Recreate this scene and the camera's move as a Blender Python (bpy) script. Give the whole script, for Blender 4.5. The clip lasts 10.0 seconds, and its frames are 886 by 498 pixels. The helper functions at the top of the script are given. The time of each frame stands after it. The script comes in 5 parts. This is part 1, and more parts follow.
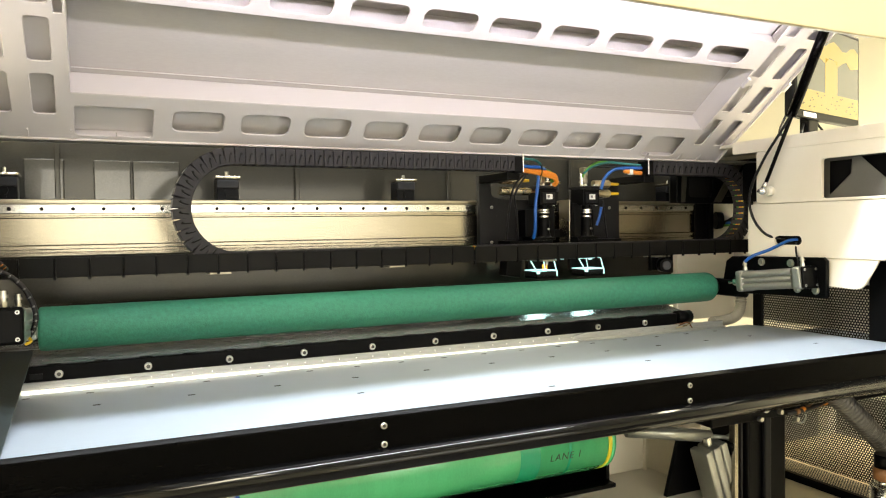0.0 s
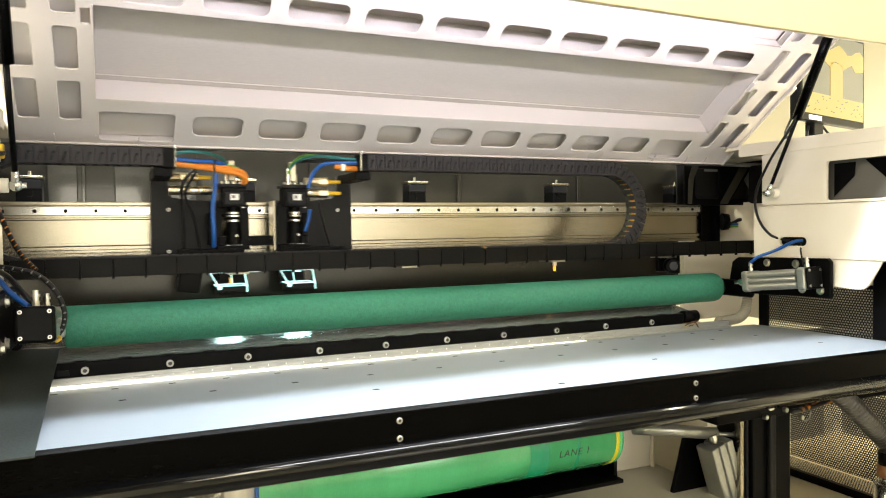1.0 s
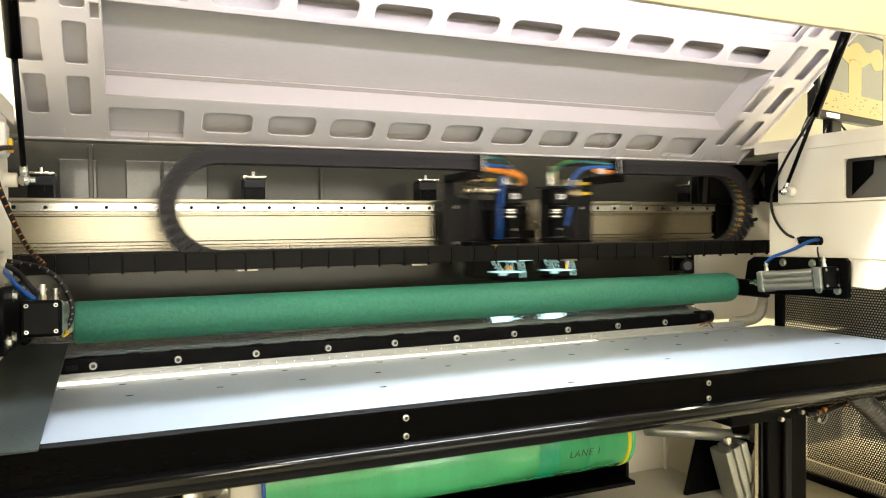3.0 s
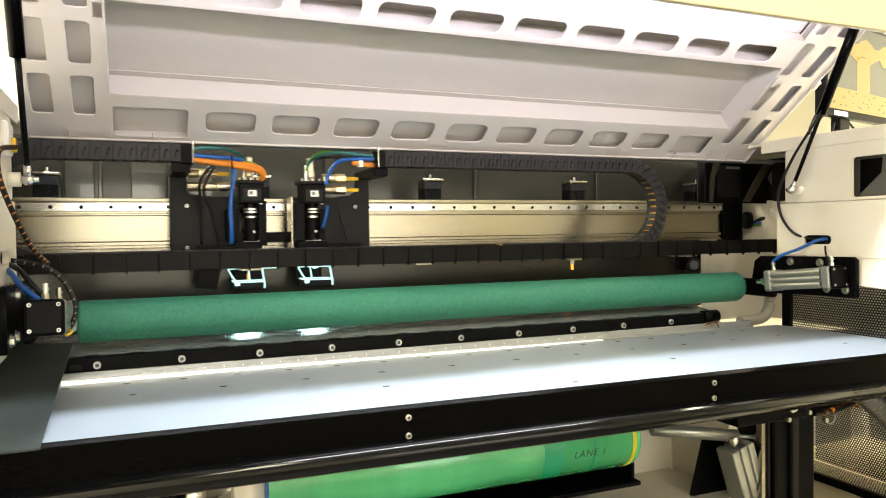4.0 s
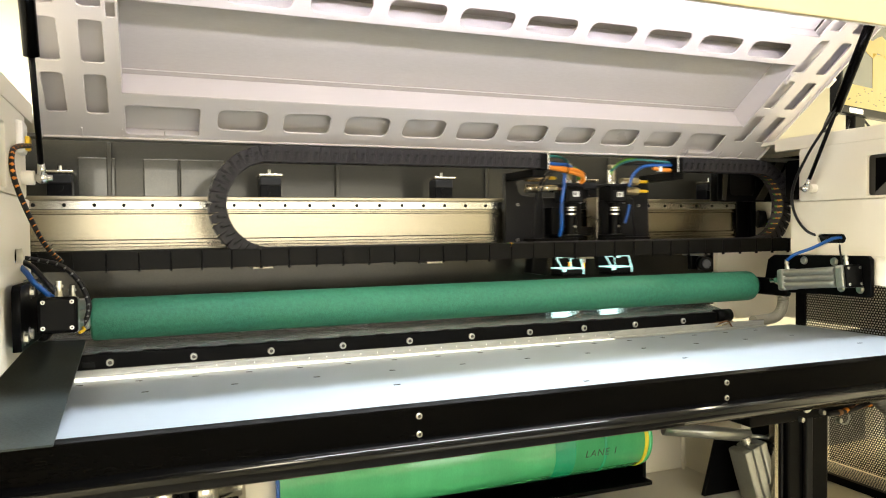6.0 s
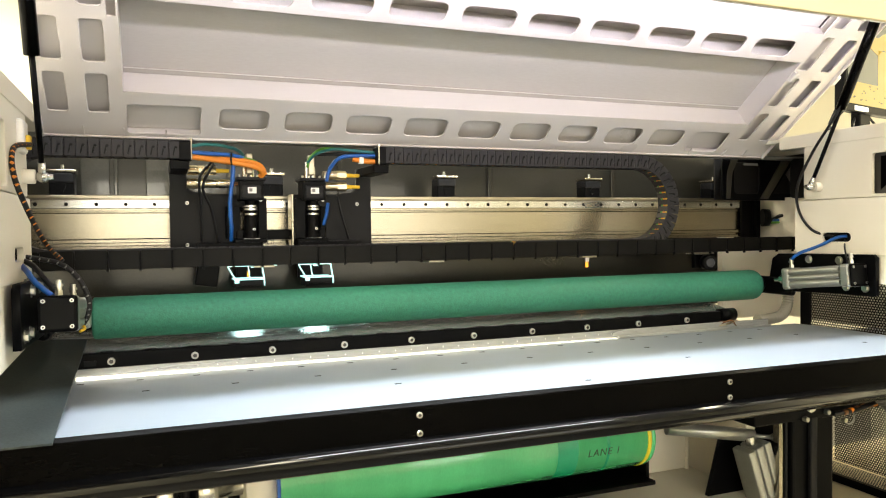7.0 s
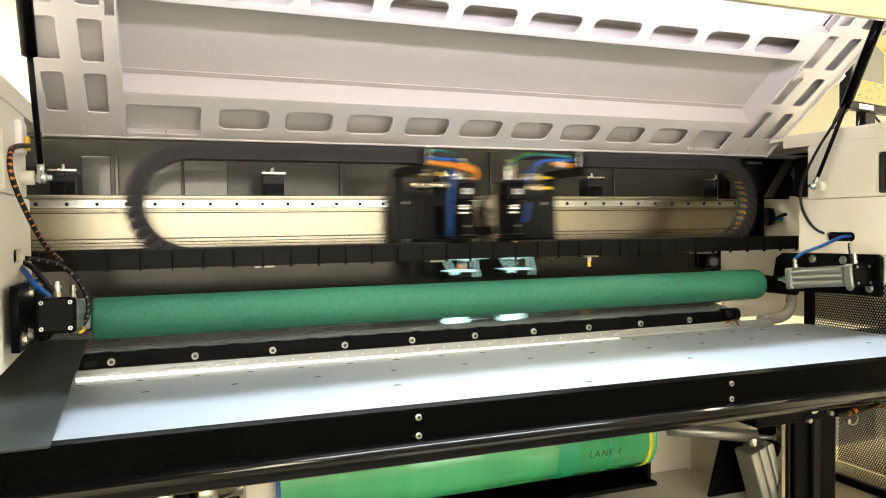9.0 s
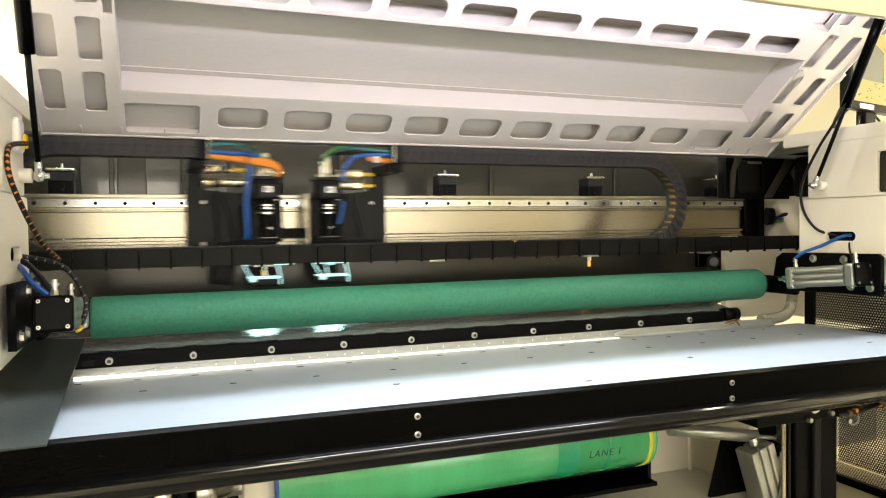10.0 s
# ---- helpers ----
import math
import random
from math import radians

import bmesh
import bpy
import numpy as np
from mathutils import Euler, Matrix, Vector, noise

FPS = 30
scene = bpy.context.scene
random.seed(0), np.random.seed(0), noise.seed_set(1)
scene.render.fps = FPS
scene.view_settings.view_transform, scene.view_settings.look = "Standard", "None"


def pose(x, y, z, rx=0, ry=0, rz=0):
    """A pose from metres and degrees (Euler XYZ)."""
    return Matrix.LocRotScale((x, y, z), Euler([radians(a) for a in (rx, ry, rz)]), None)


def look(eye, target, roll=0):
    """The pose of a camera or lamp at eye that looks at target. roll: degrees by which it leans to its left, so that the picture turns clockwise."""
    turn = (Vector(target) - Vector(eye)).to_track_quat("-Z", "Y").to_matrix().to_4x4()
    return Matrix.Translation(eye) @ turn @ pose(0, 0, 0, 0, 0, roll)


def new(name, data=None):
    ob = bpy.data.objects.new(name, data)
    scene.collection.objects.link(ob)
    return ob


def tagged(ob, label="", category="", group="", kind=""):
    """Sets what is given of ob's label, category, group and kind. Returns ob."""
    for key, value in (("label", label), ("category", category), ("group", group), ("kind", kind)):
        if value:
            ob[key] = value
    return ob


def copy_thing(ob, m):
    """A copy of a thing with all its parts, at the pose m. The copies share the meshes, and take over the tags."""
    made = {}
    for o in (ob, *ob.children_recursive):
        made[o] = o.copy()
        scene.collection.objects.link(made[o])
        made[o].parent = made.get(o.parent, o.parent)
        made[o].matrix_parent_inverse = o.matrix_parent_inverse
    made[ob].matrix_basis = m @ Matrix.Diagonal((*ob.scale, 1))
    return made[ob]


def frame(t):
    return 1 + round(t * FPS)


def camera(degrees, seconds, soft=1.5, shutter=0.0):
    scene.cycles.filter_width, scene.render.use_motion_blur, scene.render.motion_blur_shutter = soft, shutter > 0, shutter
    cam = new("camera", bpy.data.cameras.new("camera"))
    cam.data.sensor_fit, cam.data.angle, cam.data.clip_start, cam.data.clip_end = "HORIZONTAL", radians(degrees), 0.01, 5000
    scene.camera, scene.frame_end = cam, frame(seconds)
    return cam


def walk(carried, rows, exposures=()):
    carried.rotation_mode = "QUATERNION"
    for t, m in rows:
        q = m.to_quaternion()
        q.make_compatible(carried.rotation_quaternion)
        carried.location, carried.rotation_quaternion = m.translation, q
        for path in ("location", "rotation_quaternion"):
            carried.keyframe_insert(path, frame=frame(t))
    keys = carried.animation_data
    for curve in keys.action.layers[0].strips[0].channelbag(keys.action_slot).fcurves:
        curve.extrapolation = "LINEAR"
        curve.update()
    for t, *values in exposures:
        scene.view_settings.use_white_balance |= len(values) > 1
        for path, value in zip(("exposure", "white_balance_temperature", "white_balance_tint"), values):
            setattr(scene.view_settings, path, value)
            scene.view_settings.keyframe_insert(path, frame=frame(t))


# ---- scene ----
cam = camera(62.6, 10.0, soft=1.1, shutter=0.4)
PATH = [
    (0, (0.07, -1.486, 1.256), (0.925, 0.321, 1.196), -0.8),
    (0.5, (0.054, -1.507, 1.262), (0.903, 0.304, 1.205), -0.8),
    (1, (0.043, -1.519, 1.259), (0.881, 0.297, 1.2), -0.8),
    (1.5, (0.052, -1.524, 1.257), (0.88, 0.295, 1.2), -0.8),
    (2, (0.056, -1.524, 1.255), (0.874, 0.3, 1.201), -0.8),
    (2.5, (0.056, -1.515, 1.251), (0.866, 0.313, 1.198), -0.7),
    (4, (0.069, -1.511, 1.246), (0.849, 0.33, 1.194), -0.7),
    (4.5, (0.069, -1.512, 1.245), (0.843, 0.331, 1.193), -0.8),
    (5, (0.071, -1.514, 1.247), (0.835, 0.333, 1.191), -0.8),
    (5.5, (0.067, -1.512, 1.247), (0.825, 0.338, 1.19), -0.7),
    (7, (0.079, -1.508, 1.244), (0.817, 0.35, 1.187), -0.7),
    (7.5, (0.076, -1.508, 1.248), (0.81, 0.352, 1.185), -0.7),
    (8, (0.076, -1.506, 1.243), (0.806, 0.355, 1.187), -0.7),
    (8.5, (0.081, -1.502, 1.246), (0.808, 0.36, 1.185), -0.7),
    (9, (0.09, -1.506, 1.252), (0.815, 0.357, 1.185), -0.7),
    (9.5, (0.094, -1.504, 1.25), (0.817, 0.36, 1.184), -0.7),
    (10, (0.093, -1.502, 1.246), (0.818, 0.361, 1.184), -0.7),
]
walk(cam, [(t, look(eye, target, roll)) for t, eye, target, roll in PATH])

# ---- light ----
world = bpy.data.worlds.new("world")
world.use_nodes = True
world.node_tree.nodes["Background"].inputs[0].default_value = (1.0, 0.9, 0.75, 1)
world.node_tree.nodes["Background"].inputs[1].default_value = 0.0
scene.world = world
scene.view_settings.exposure = -0.24


def area_lamp(name, eye, target, sx, sy, watts, colour):
    d = bpy.data.lights.new(name, "AREA")
    d.shape, d.size, d.size_y, d.energy, d.color = "RECTANGLE", sx, sy, watts, colour
    ob = new(name, d)
    ob.matrix_world = look(eye, target)
    return ob


COOL, WARM, DAY = (0.92, 0.96, 1.0), (1.0, 0.905, 0.65), (1.0, 0.96, 0.90)
area_lamp("aisle_lamp", (0.2, -0.94, 2.76), (0.2, -0.92, 0.0), 3.0, 0.12, 165, COOL)
# three added warm fills that brighten the walls, housings and base
area_lamp("room_fill", (3.5, -0.3, 2.76), (3.5, -0.3, 0.0), 1.2, 1.2, 280, WARM)
area_lamp("room_fill", (-1.9, -1.4, 2.76), (-1.9, -1.4, 0.0), 1.2, 1.2, 210, WARM)
area_lamp("room_fill", (-1.4, 1.9, 2.76), (-1.4, 1.9, 0.0), 1.2, 1.2, 190, WARM)
# added fill from behind the camera, no known source there
area_lamp("front_fill", (0.55, -3.93, 1.36), (0.55, 0.0, 1.25), 3.4, 0.8, 26, DAY)
area_lamp("lid_strip_lamp", (0.78, -0.445, 1.672), (0.78, 0.055, 2.12), 1.5, 0.02, 10.0, (0.95, 0.88, 1.0))


# ---- materials ----
def material(name, colour, rough=0.5, metal=0.0, vary=0.12, scale=6.0, grain=0.0, grain_scale=300.0, stretch=(1, 1, 1), emit=0.0, coat=0.0, spec=0.5, trans=0.0):
    """A surface with broad stains, fine grain, uneven gloss and a fine relief."""
    m = bpy.data.materials.new(name)
    m.use_nodes = True
    nt = m.node_tree
    n, l = nt.nodes, nt.links
    b = n["Principled BSDF"]
    tc = n.new("ShaderNodeTexCoord")
    mp = n.new("ShaderNodeMapping")
    mp.inputs["Scale"].default_value = stretch
    l.new(tc.outputs["Object"], mp.inputs[0])
    big, fine = n.new("ShaderNodeTexNoise"), n.new("ShaderNodeTexNoise")
    big.inputs["Scale"].default_value, big.inputs["Detail"].default_value = scale, 4
    fine.inputs["Scale"].default_value, fine.inputs["Detail"].default_value = grain_scale, 3
    l.new(mp.outputs[0], big.inputs[0])
    l.new(mp.outputs[0], fine.inputs[0])
    mixf = n.new("ShaderNodeMath")
    mixf.operation = "MULTIPLY_ADD"
    mixf.inputs[1].default_value = 0.35
    l.new(fine.outputs[0], mixf.inputs[0])
    sc = n.new("ShaderNodeMath")
    sc.operation = "MULTIPLY"
    sc.inputs[1].default_value = 0.65
    l.new(big.outputs[0], sc.inputs[0])
    l.new(sc.outputs[0], mixf.inputs[2])
    ramp = n.new("ShaderNodeValToRGB")
    ramp.color_ramp.elements[0].position, ramp.color_ramp.elements[1].position = 0.3, 0.7
    ramp.color_ramp.elements[0].color = (*[c * (1 - vary) for c in colour], 1)
    ramp.color_ramp.elements[1].color = (*[min(1, c * (1 + vary)) for c in colour], 1)
    l.new(mixf.outputs[0], ramp.inputs[0])
    l.new(ramp.outputs[0], b.inputs["Base Color"])
    rr = n.new("ShaderNodeMapRange")
    rr.inputs["To Min"].default_value, rr.inputs["To Max"].default_value = max(0.03, rough * 0.8), min(1, rough * 1.2)
    l.new(big.outputs[0], rr.inputs[0])
    l.new(rr.outputs[0], b.inputs["Roughness"])
    b.inputs["Metallic"].default_value = metal
    b.inputs["Coat Weight"].default_value = coat
    b.inputs["Specular IOR Level"].default_value = spec
    b.inputs["Transmission Weight"].default_value = trans
    if grain:
        bump = n.new("ShaderNodeBump")
        bump.inputs["Strength"].default_value, bump.inputs["Distance"].default_value = grain, 0.001
        l.new(fine.outputs[0], bump.inputs["Height"])
        l.new(bump.outputs[0], b.inputs["Normal"])
    if emit:
        l.new(ramp.outputs[0], b.inputs["Emission Color"])
        b.inputs["Emission Strength"].default_value = emit
    return m


CREAM = material("cream_paint", (0.77, 0.725, 0.62), 0.42, vary=0.02, grain=0.12, grain_scale=500)
LIDP = material("lid_paint", (0.54, 0.512, 0.505), 0.3, vary=0.012, grain=0.1, grain_scale=500)
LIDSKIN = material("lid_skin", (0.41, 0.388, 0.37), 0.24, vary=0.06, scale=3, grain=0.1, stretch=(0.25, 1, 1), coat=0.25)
BLACK = material("black_anodised", (0.002, 0.002, 0.0023), 0.36, vary=0.3, grain=0.1, spec=0.07)
BLACKS = material("black_satin_steel", (0.0012, 0.0011, 0.001), 0.2, vary=0.4, scale=5, grain=0.05, stretch=(0.2, 1, 1), spec=0.04)
TUBEM = material("black_gloss_tube", (0.002, 0.002, 0.0022), 0.12, vary=0.2, scale=4, stretch=(0.3, 1, 1), spec=0.26)
GREYBLK = material("dark_grey_plate", (0.010, 0.010, 0.011), 0.42, vary=0.25, grain=0.1, spec=0.14)
CHAINM = material("chain_plastic", (0.019, 0.018, 0.021), 0.5, vary=0.15, grain=0.15, spec=0.25)
TRAYM = material("tray_plastic", (0.0045, 0.0042, 0.004), 0.4, vary=0.3, scale=10, grain=0.1, spec=0.1)
ALU = material("brushed_aluminium", (0.37, 0.335, 0.26), 0.27, 1.0, vary=0.14, scale=2.5, grain=0.16, grain_scale=260, stretch=(0.03, 1, 1))
CAST = material("matt_aluminium", (0.36, 0.37, 0.35), 0.3, 0.7, vary=0.12, scale=20, grain=0.2)
STEEL = material("bright_steel", (0.62, 0.62, 0.6), 0.22, 1.0, vary=0.1)
# darker metal on screw recess faces, paints the shade inside the socket
SOCKET = material("socket_shade", (0.09, 0.088, 0.08), 0.4, 0.8, vary=0.2)
ZINC = material("zinc_bolt", (0.55, 0.54, 0.5), 0.3, 1.0, vary=0.15)
SHEET = material("steel_sheet", (0.46, 0.47, 0.47), 0.27, 0.65, vary=0.25, scale=6, grain=0.12, stretch=(0.1, 1, 1))
GUARD = material("guard_sheet", (0.045, 0.056, 0.056), 0.36, 0.3, vary=0.6, scale=9, grain=0.1)
TABLE = material("table_white_steel", (0.34, 0.395, 0.46), 0.36, 0.1, vary=0.05, scale=3, grain=0.15, stretch=(0.12, 1, 1))
BACKP = material("back_panel", (0.034, 0.032, 0.026), 0.2, 0.5, vary=0.3, scale=4, grain=0.1, stretch=(0.6, 1, 1))
OLIVE = material("olive_grey_strut", (0.030, 0.027, 0.019), 0.5, vary=0.2, grain=0.1)
COVERM = material("smoky_cover", (0.05, 0.048, 0.04), 0.14, 0.4, vary=0.35, scale=14, grain=0.1, coat=0.4)
GREEN = material("green_roller_rubber", (0.036, 0.19, 0.124), 0.6, vary=0.2, scale=110, grain=0.8, grain_scale=320, spec=0.35)
ROLLG = material("green_film_roll", (0.085, 0.52, 0.23), 0.22, vary=0.16, scale=5, stretch=(3, 0.6, 0.6), coat=0.5)
ROLLD = material("green_film_dark", (0.02, 0.36, 0.19), 0.22, vary=0.12, coat=0.5)
YELLOW = material("yellow_tape", (0.75, 0.68, 0.03), 0.4, vary=0.05)
BLUEE = material("blue_edge", (0.02, 0.10, 0.42), 0.4)
BLUE = material("blue_hose", (0.008, 0.085, 0.36), 0.3, vary=0.1)
TEAL = material("teal_hose", (0.02, 0.16, 0.17), 0.35, vary=0.1)
BRASS = material("nickel_brass", (0.55, 0.48, 0.33), 0.28, 1.0, vary=0.1)
ORANGE = material("orange_cable", (0.70, 0.23, 0.02), 0.45, vary=0.1)
GREENC = material("green_cable", (0.10, 0.30, 0.03), 0.45, vary=0.1)
YELC = material("yellow_connector", (0.75, 0.48, 0.02), 0.4, vary=0.08)
CABLE = material("black_cable", (0.008, 0.008, 0.009), 0.45, vary=0.2, spec=0.3)
GREYC = material("grey_cable", (0.18, 0.18, 0.18), 0.5, vary=0.1)
RUST = material("brown_fitting", (0.16, 0.07, 0.025), 0.5, vary=0.2)
WHITE = material("white_plastic", (0.78, 0.77, 0.74), 0.45, vary=0.03)
LABEL = material("paper_label", (0.8, 0.8, 0.78), 0.6, vary=0.03)
INK = material("black_ink", (0.008, 0.02, 0.012), 0.5)
HOSEM = material("corrugated_hose", (0.045, 0.043, 0.042), 0.35, vary=0.15, coat=0.3)
CLEARH = material("clear_hose", (0.30, 0.28, 0.23), 0.3, vary=0.15, coat=0.5)
GLASSY = material("lens_glass", (0.01, 0.01, 0.02), 0.3, spec=0.4)
# low emission for rim and wires, standing in for light falling on them
CYANL = material("ring_light", (0.60, 1.0, 0.97), 0.4, emit=1.5, vary=0.02)
RINGL = material("ring_light_diffuser", (0.62, 1.0, 0.95), 0.4, emit=26.0, vary=0.02)
AMBERL = material("amber_indicator", (1.0, 0.45, 0.05), 0.4, emit=1.3, vary=0.02)
# near-black that paints the shade inside housing hollows, slots and screw holes
SHADEM = material("hollow_shade", (0.01, 0.0095, 0.009), 0.6, vary=0.3, spec=0.2)
PERF = material("perforated_black", (0.008, 0.0075, 0.007), 0.4, vary=0.2, spec=0.25)
TAN = material("tan_base", (0.74, 0.65, 0.45), 0.5, vary=0.06, grain=0.1)
WALLP = material("room_wall_paint", (0.84, 0.80, 0.66), 0.7, vary=0.04, scale=2, grain=0.2)
FLOORM = material("room_floor_resin", (0.10, 0.095, 0.085), 0.45, vary=0.2, scale=2, grain=0.1)
CEILM = material("room_ceiling", (0.75, 0.74, 0.7), 0.8, vary=0.04, scale=2)
LAMPM = material("lamp_diffuser", (1.0, 0.95, 0.86), 0.5, emit=4.0, vary=0.01)
# emission for the added fill panel on the south wall
PANEM = material("fill_pane", (1.0, 0.96, 0.86), 0.5, emit=2.0, vary=0.01)
BARL = material("light_bar_diffuser", (1.0, 0.93, 0.76), 0.5, emit=1.5, vary=0.04)
# yellower cream for the lid's lip: warm front light put into its colour
LIPP = material("warm_lit_cream", (0.50, 0.42, 0.245), 0.45, vary=0.04, grain=0.12, grain_scale=500)
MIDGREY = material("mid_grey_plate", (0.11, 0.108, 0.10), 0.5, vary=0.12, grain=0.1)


def screen(name, colour, strength):
    """A lit pixel area: near-black glossy glass that gives off its picture's colour."""
    m = material(name, (0.012, 0.012, 0.012), 0.2, vary=0.1)
    b = m.node_tree.nodes["Principled BSDF"]
    b.inputs["Emission Color"].default_value = (*colour, 1)
    b.inputs["Emission Strength"].default_value = strength
    return m


SCRG = screen("screen_grey", (0.08, 0.09, 0.065), 1.0)
SCRY = screen("screen_yellow", (0.68, 0.41, 0.035), 1.0)
SCRD = screen("screen_dots", (0.13, 0.08, 0.012), 1.0)


# ---- mesh helpers ----
def part(name, bm, mat, parent=None, label=""):
    me = bpy.data.meshes.new(name)
    bm.to_mesh(me)
    bm.free()
    me.materials.append(mat)
    if name.endswith(("screw", "bolt")):
        me.materials.append(SOCKET)
    ob = new(name, me)
    if parent is not None:
        ob.parent = parent
    if label:
        ob["label"] = label
    return ob


def thing(name, label, category, group="", kind="", at=(0, 0, 0)):
    ob = new(name)
    ob.empty_display_size = 0.05
    ob.location = at
    return tagged(ob, label, category, group, kind)


def box(bm, x0, x1, y0, y1, z0, z1, bevel=0.0, seg=2, m=None):
    mat = Matrix.Translation(((x0 + x1) / 2, (y0 + y1) / 2, (z0 + z1) / 2)) @ Matrix.Diagonal((abs(x1 - x0), abs(y1 - y0), abs(z1 - z0), 1))
    r = bmesh.ops.create_cube(bm, size=1, matrix=mat)
    vs = r["verts"]
    if bevel:
        es = list({e for v in vs for e in v.link_edges})
        out = bmesh.ops.bevel(bm, geom=es, offset=bevel, segments=seg, profile=0.5, affect="EDGES")
        vs = list({v for f in out["faces"] for v in f.verts} | {v for v in vs if v.is_valid})
    if m is not None:
        bmesh.ops.transform(bm, matrix=m, verts=[v for v in vs if v.is_valid])
    return bm


def rod(bm, a, b, r, r2=None, seg=20, cap=True):
    a, b = Vector(a), Vector(b)
    d = b - a
    m = Matrix.Translation((a + b) / 2) @ d.to_track_quat("Z", "Y").to_matrix().to_4x4()
    bmesh.ops.create_cone(bm, cap_ends=cap, segments=seg, radius1=r, radius2=r if r2 is None else r2, depth=d.length, matrix=m)
    return bm


def smooth_path(pts, n=8):
    pts = [Vector(p) for p in pts]
    out = []
    for i in range(len(pts) - 1):
        p0, p1, p2, p3 = pts[max(i - 1, 0)], pts[i], pts[i + 1], pts[min(i + 2, len(pts) - 1)]
        for k in range(n):
            t = k / n
            out.append(0.5 * ((2 * p1) + (p2 - p0) * t + (2 * p0 - 5 * p1 + 4 * p2 - p3) * t * t + (3 * p1 - p0 - 3 * p2 + p3) * t ** 3))
    return out + [pts[-1]]


def tube(bm, pts, r, seg=10, n=8, ripple=0.0, pitch=0.01):
    """A bent tube along a smooth line; ripple gives a corrugated hose."""
    path = smooth_path(pts, n)
    run, up, rings = 0.0, Vector((0.13, 0.21, 0.97)), []
    for i, p in enumerate(path):
        d = (path[min(i + 1, len(path) - 1)] - path[max(i - 1, 0)]).normalized()
        if i:
            run += (p - path[i - 1]).length
        side = d.cross(up).normalized()
        up = side.cross(d).normalized()
        rr = r + (ripple if int(run / pitch * 2) % 2 else 0.0)
        rings.append([bm.verts.new(p + (side * math.cos(2 * math.pi * k / seg) + up * math.sin(2 * math.pi * k / seg)) * rr) for k in range(seg)])
    for a, b in zip(rings, rings[1:]):
        for k in range(seg):
            f = bm.faces.new((a[k], a[(k + 1) % seg], b[(k + 1) % seg], b[k]))
            f.smooth = True
    bm.faces.new(rings[0][::-1])
    bm.faces.new(rings[-1])
    return bm


def shade(bm):
    for f in bm.faces:
        f.smooth = len(f.verts) == 4 and f.smooth or len(f.verts) == 4
    return bm


def rrect(a0, a1, b0, b1, r, seg=5):
    pts = []
    for cx, cy, s in ((a1 - r, b1 - r, 0), (a0 + r, b1 - r, 90), (a0 + r, b0 + r, 180), (a1 - r, b0 + r, 270)):
        for k in range(seg + 1):
            w = radians(s + 90 * k / seg)
            pts.append((cx + r * math.cos(w), cy + r * math.sin(w)))
    return pts


def plate(outer, holes, thick, m, edge=0.0):
    """A flat plate with openings right through it, thickness centred, laid by the matrix m."""
    cu = bpy.data.curves.new("outline", "CURVE")
    cu.dimensions, cu.fill_mode, cu.extrude, cu.bevel_depth, cu.bevel_resolution = "2D", "BOTH", thick / 2 - edge, edge, 1
    for ring in [outer] + list(holes):
        s = cu.splines.new("POLY")
        s.points.add(len(ring) - 1)
        for p, (a, b) in zip(s.points, ring):
            p.co = (a, b, 0, 1)
        s.use_cyclic_u = True
    ob = bpy.data.objects.new("outline", cu)
    scene.collection.objects.link(ob)
    dg = bpy.context.evaluated_depsgraph_get()
    me = bpy.data.meshes.new_from_object(ob.evaluated_get(dg))
    bm = bmesh.new()
    bm.from_mesh(me)
    bm.transform(m)
    bmesh.ops.recalc_face_normals(bm, faces=bm.faces)
    bpy.data.objects.remove(ob)
    bpy.data.curves.remove(cu)
    bpy.data.meshes.remove(me)
    return bm


def axes(origin, a, b):
    """The matrix whose first two axes are a and b."""
    a, b = Vector(a), Vector(b)
    c = a.cross(b)
    return Matrix(((a.x, b.x, c.x, origin[0]), (a.y, b.y, c.y, origin[1]), (a.z, b.z, c.z, origin[2]), (0, 0, 0, 1)))


def B():
    return bmesh.new()


def socket_screw(bm, p, d, r=0.006, h=0.005):
    """A round head with a deep hexagon-like socket, facing along d."""
    p, d = Vector(p), Vector(d).normalized()
    q = d.to_track_quat("Z", "Y")
    rings = []
    for rad, z in ((r, 0.0), (r, h * 0.75), (r * 0.85, h), (r * 0.52, h), (r * 0.5, h * 0.15)):
        rings.append([bm.verts.new(p + q @ Vector((rad * math.cos(math.pi * k / 6), rad * math.sin(math.pi * k / 6), z))) for k in range(12)])
    # recess faces take the second, darker material as painted shade
    for n, (a, b) in enumerate(zip(rings, rings[1:])):
        for k in range(12):
            bm.faces.new((a[k], a[(k + 1) % 12], b[(k + 1) % 12], b[k])).material_index = int(n == 3)
    bm.faces.new(rings[-1]).material_index = 1


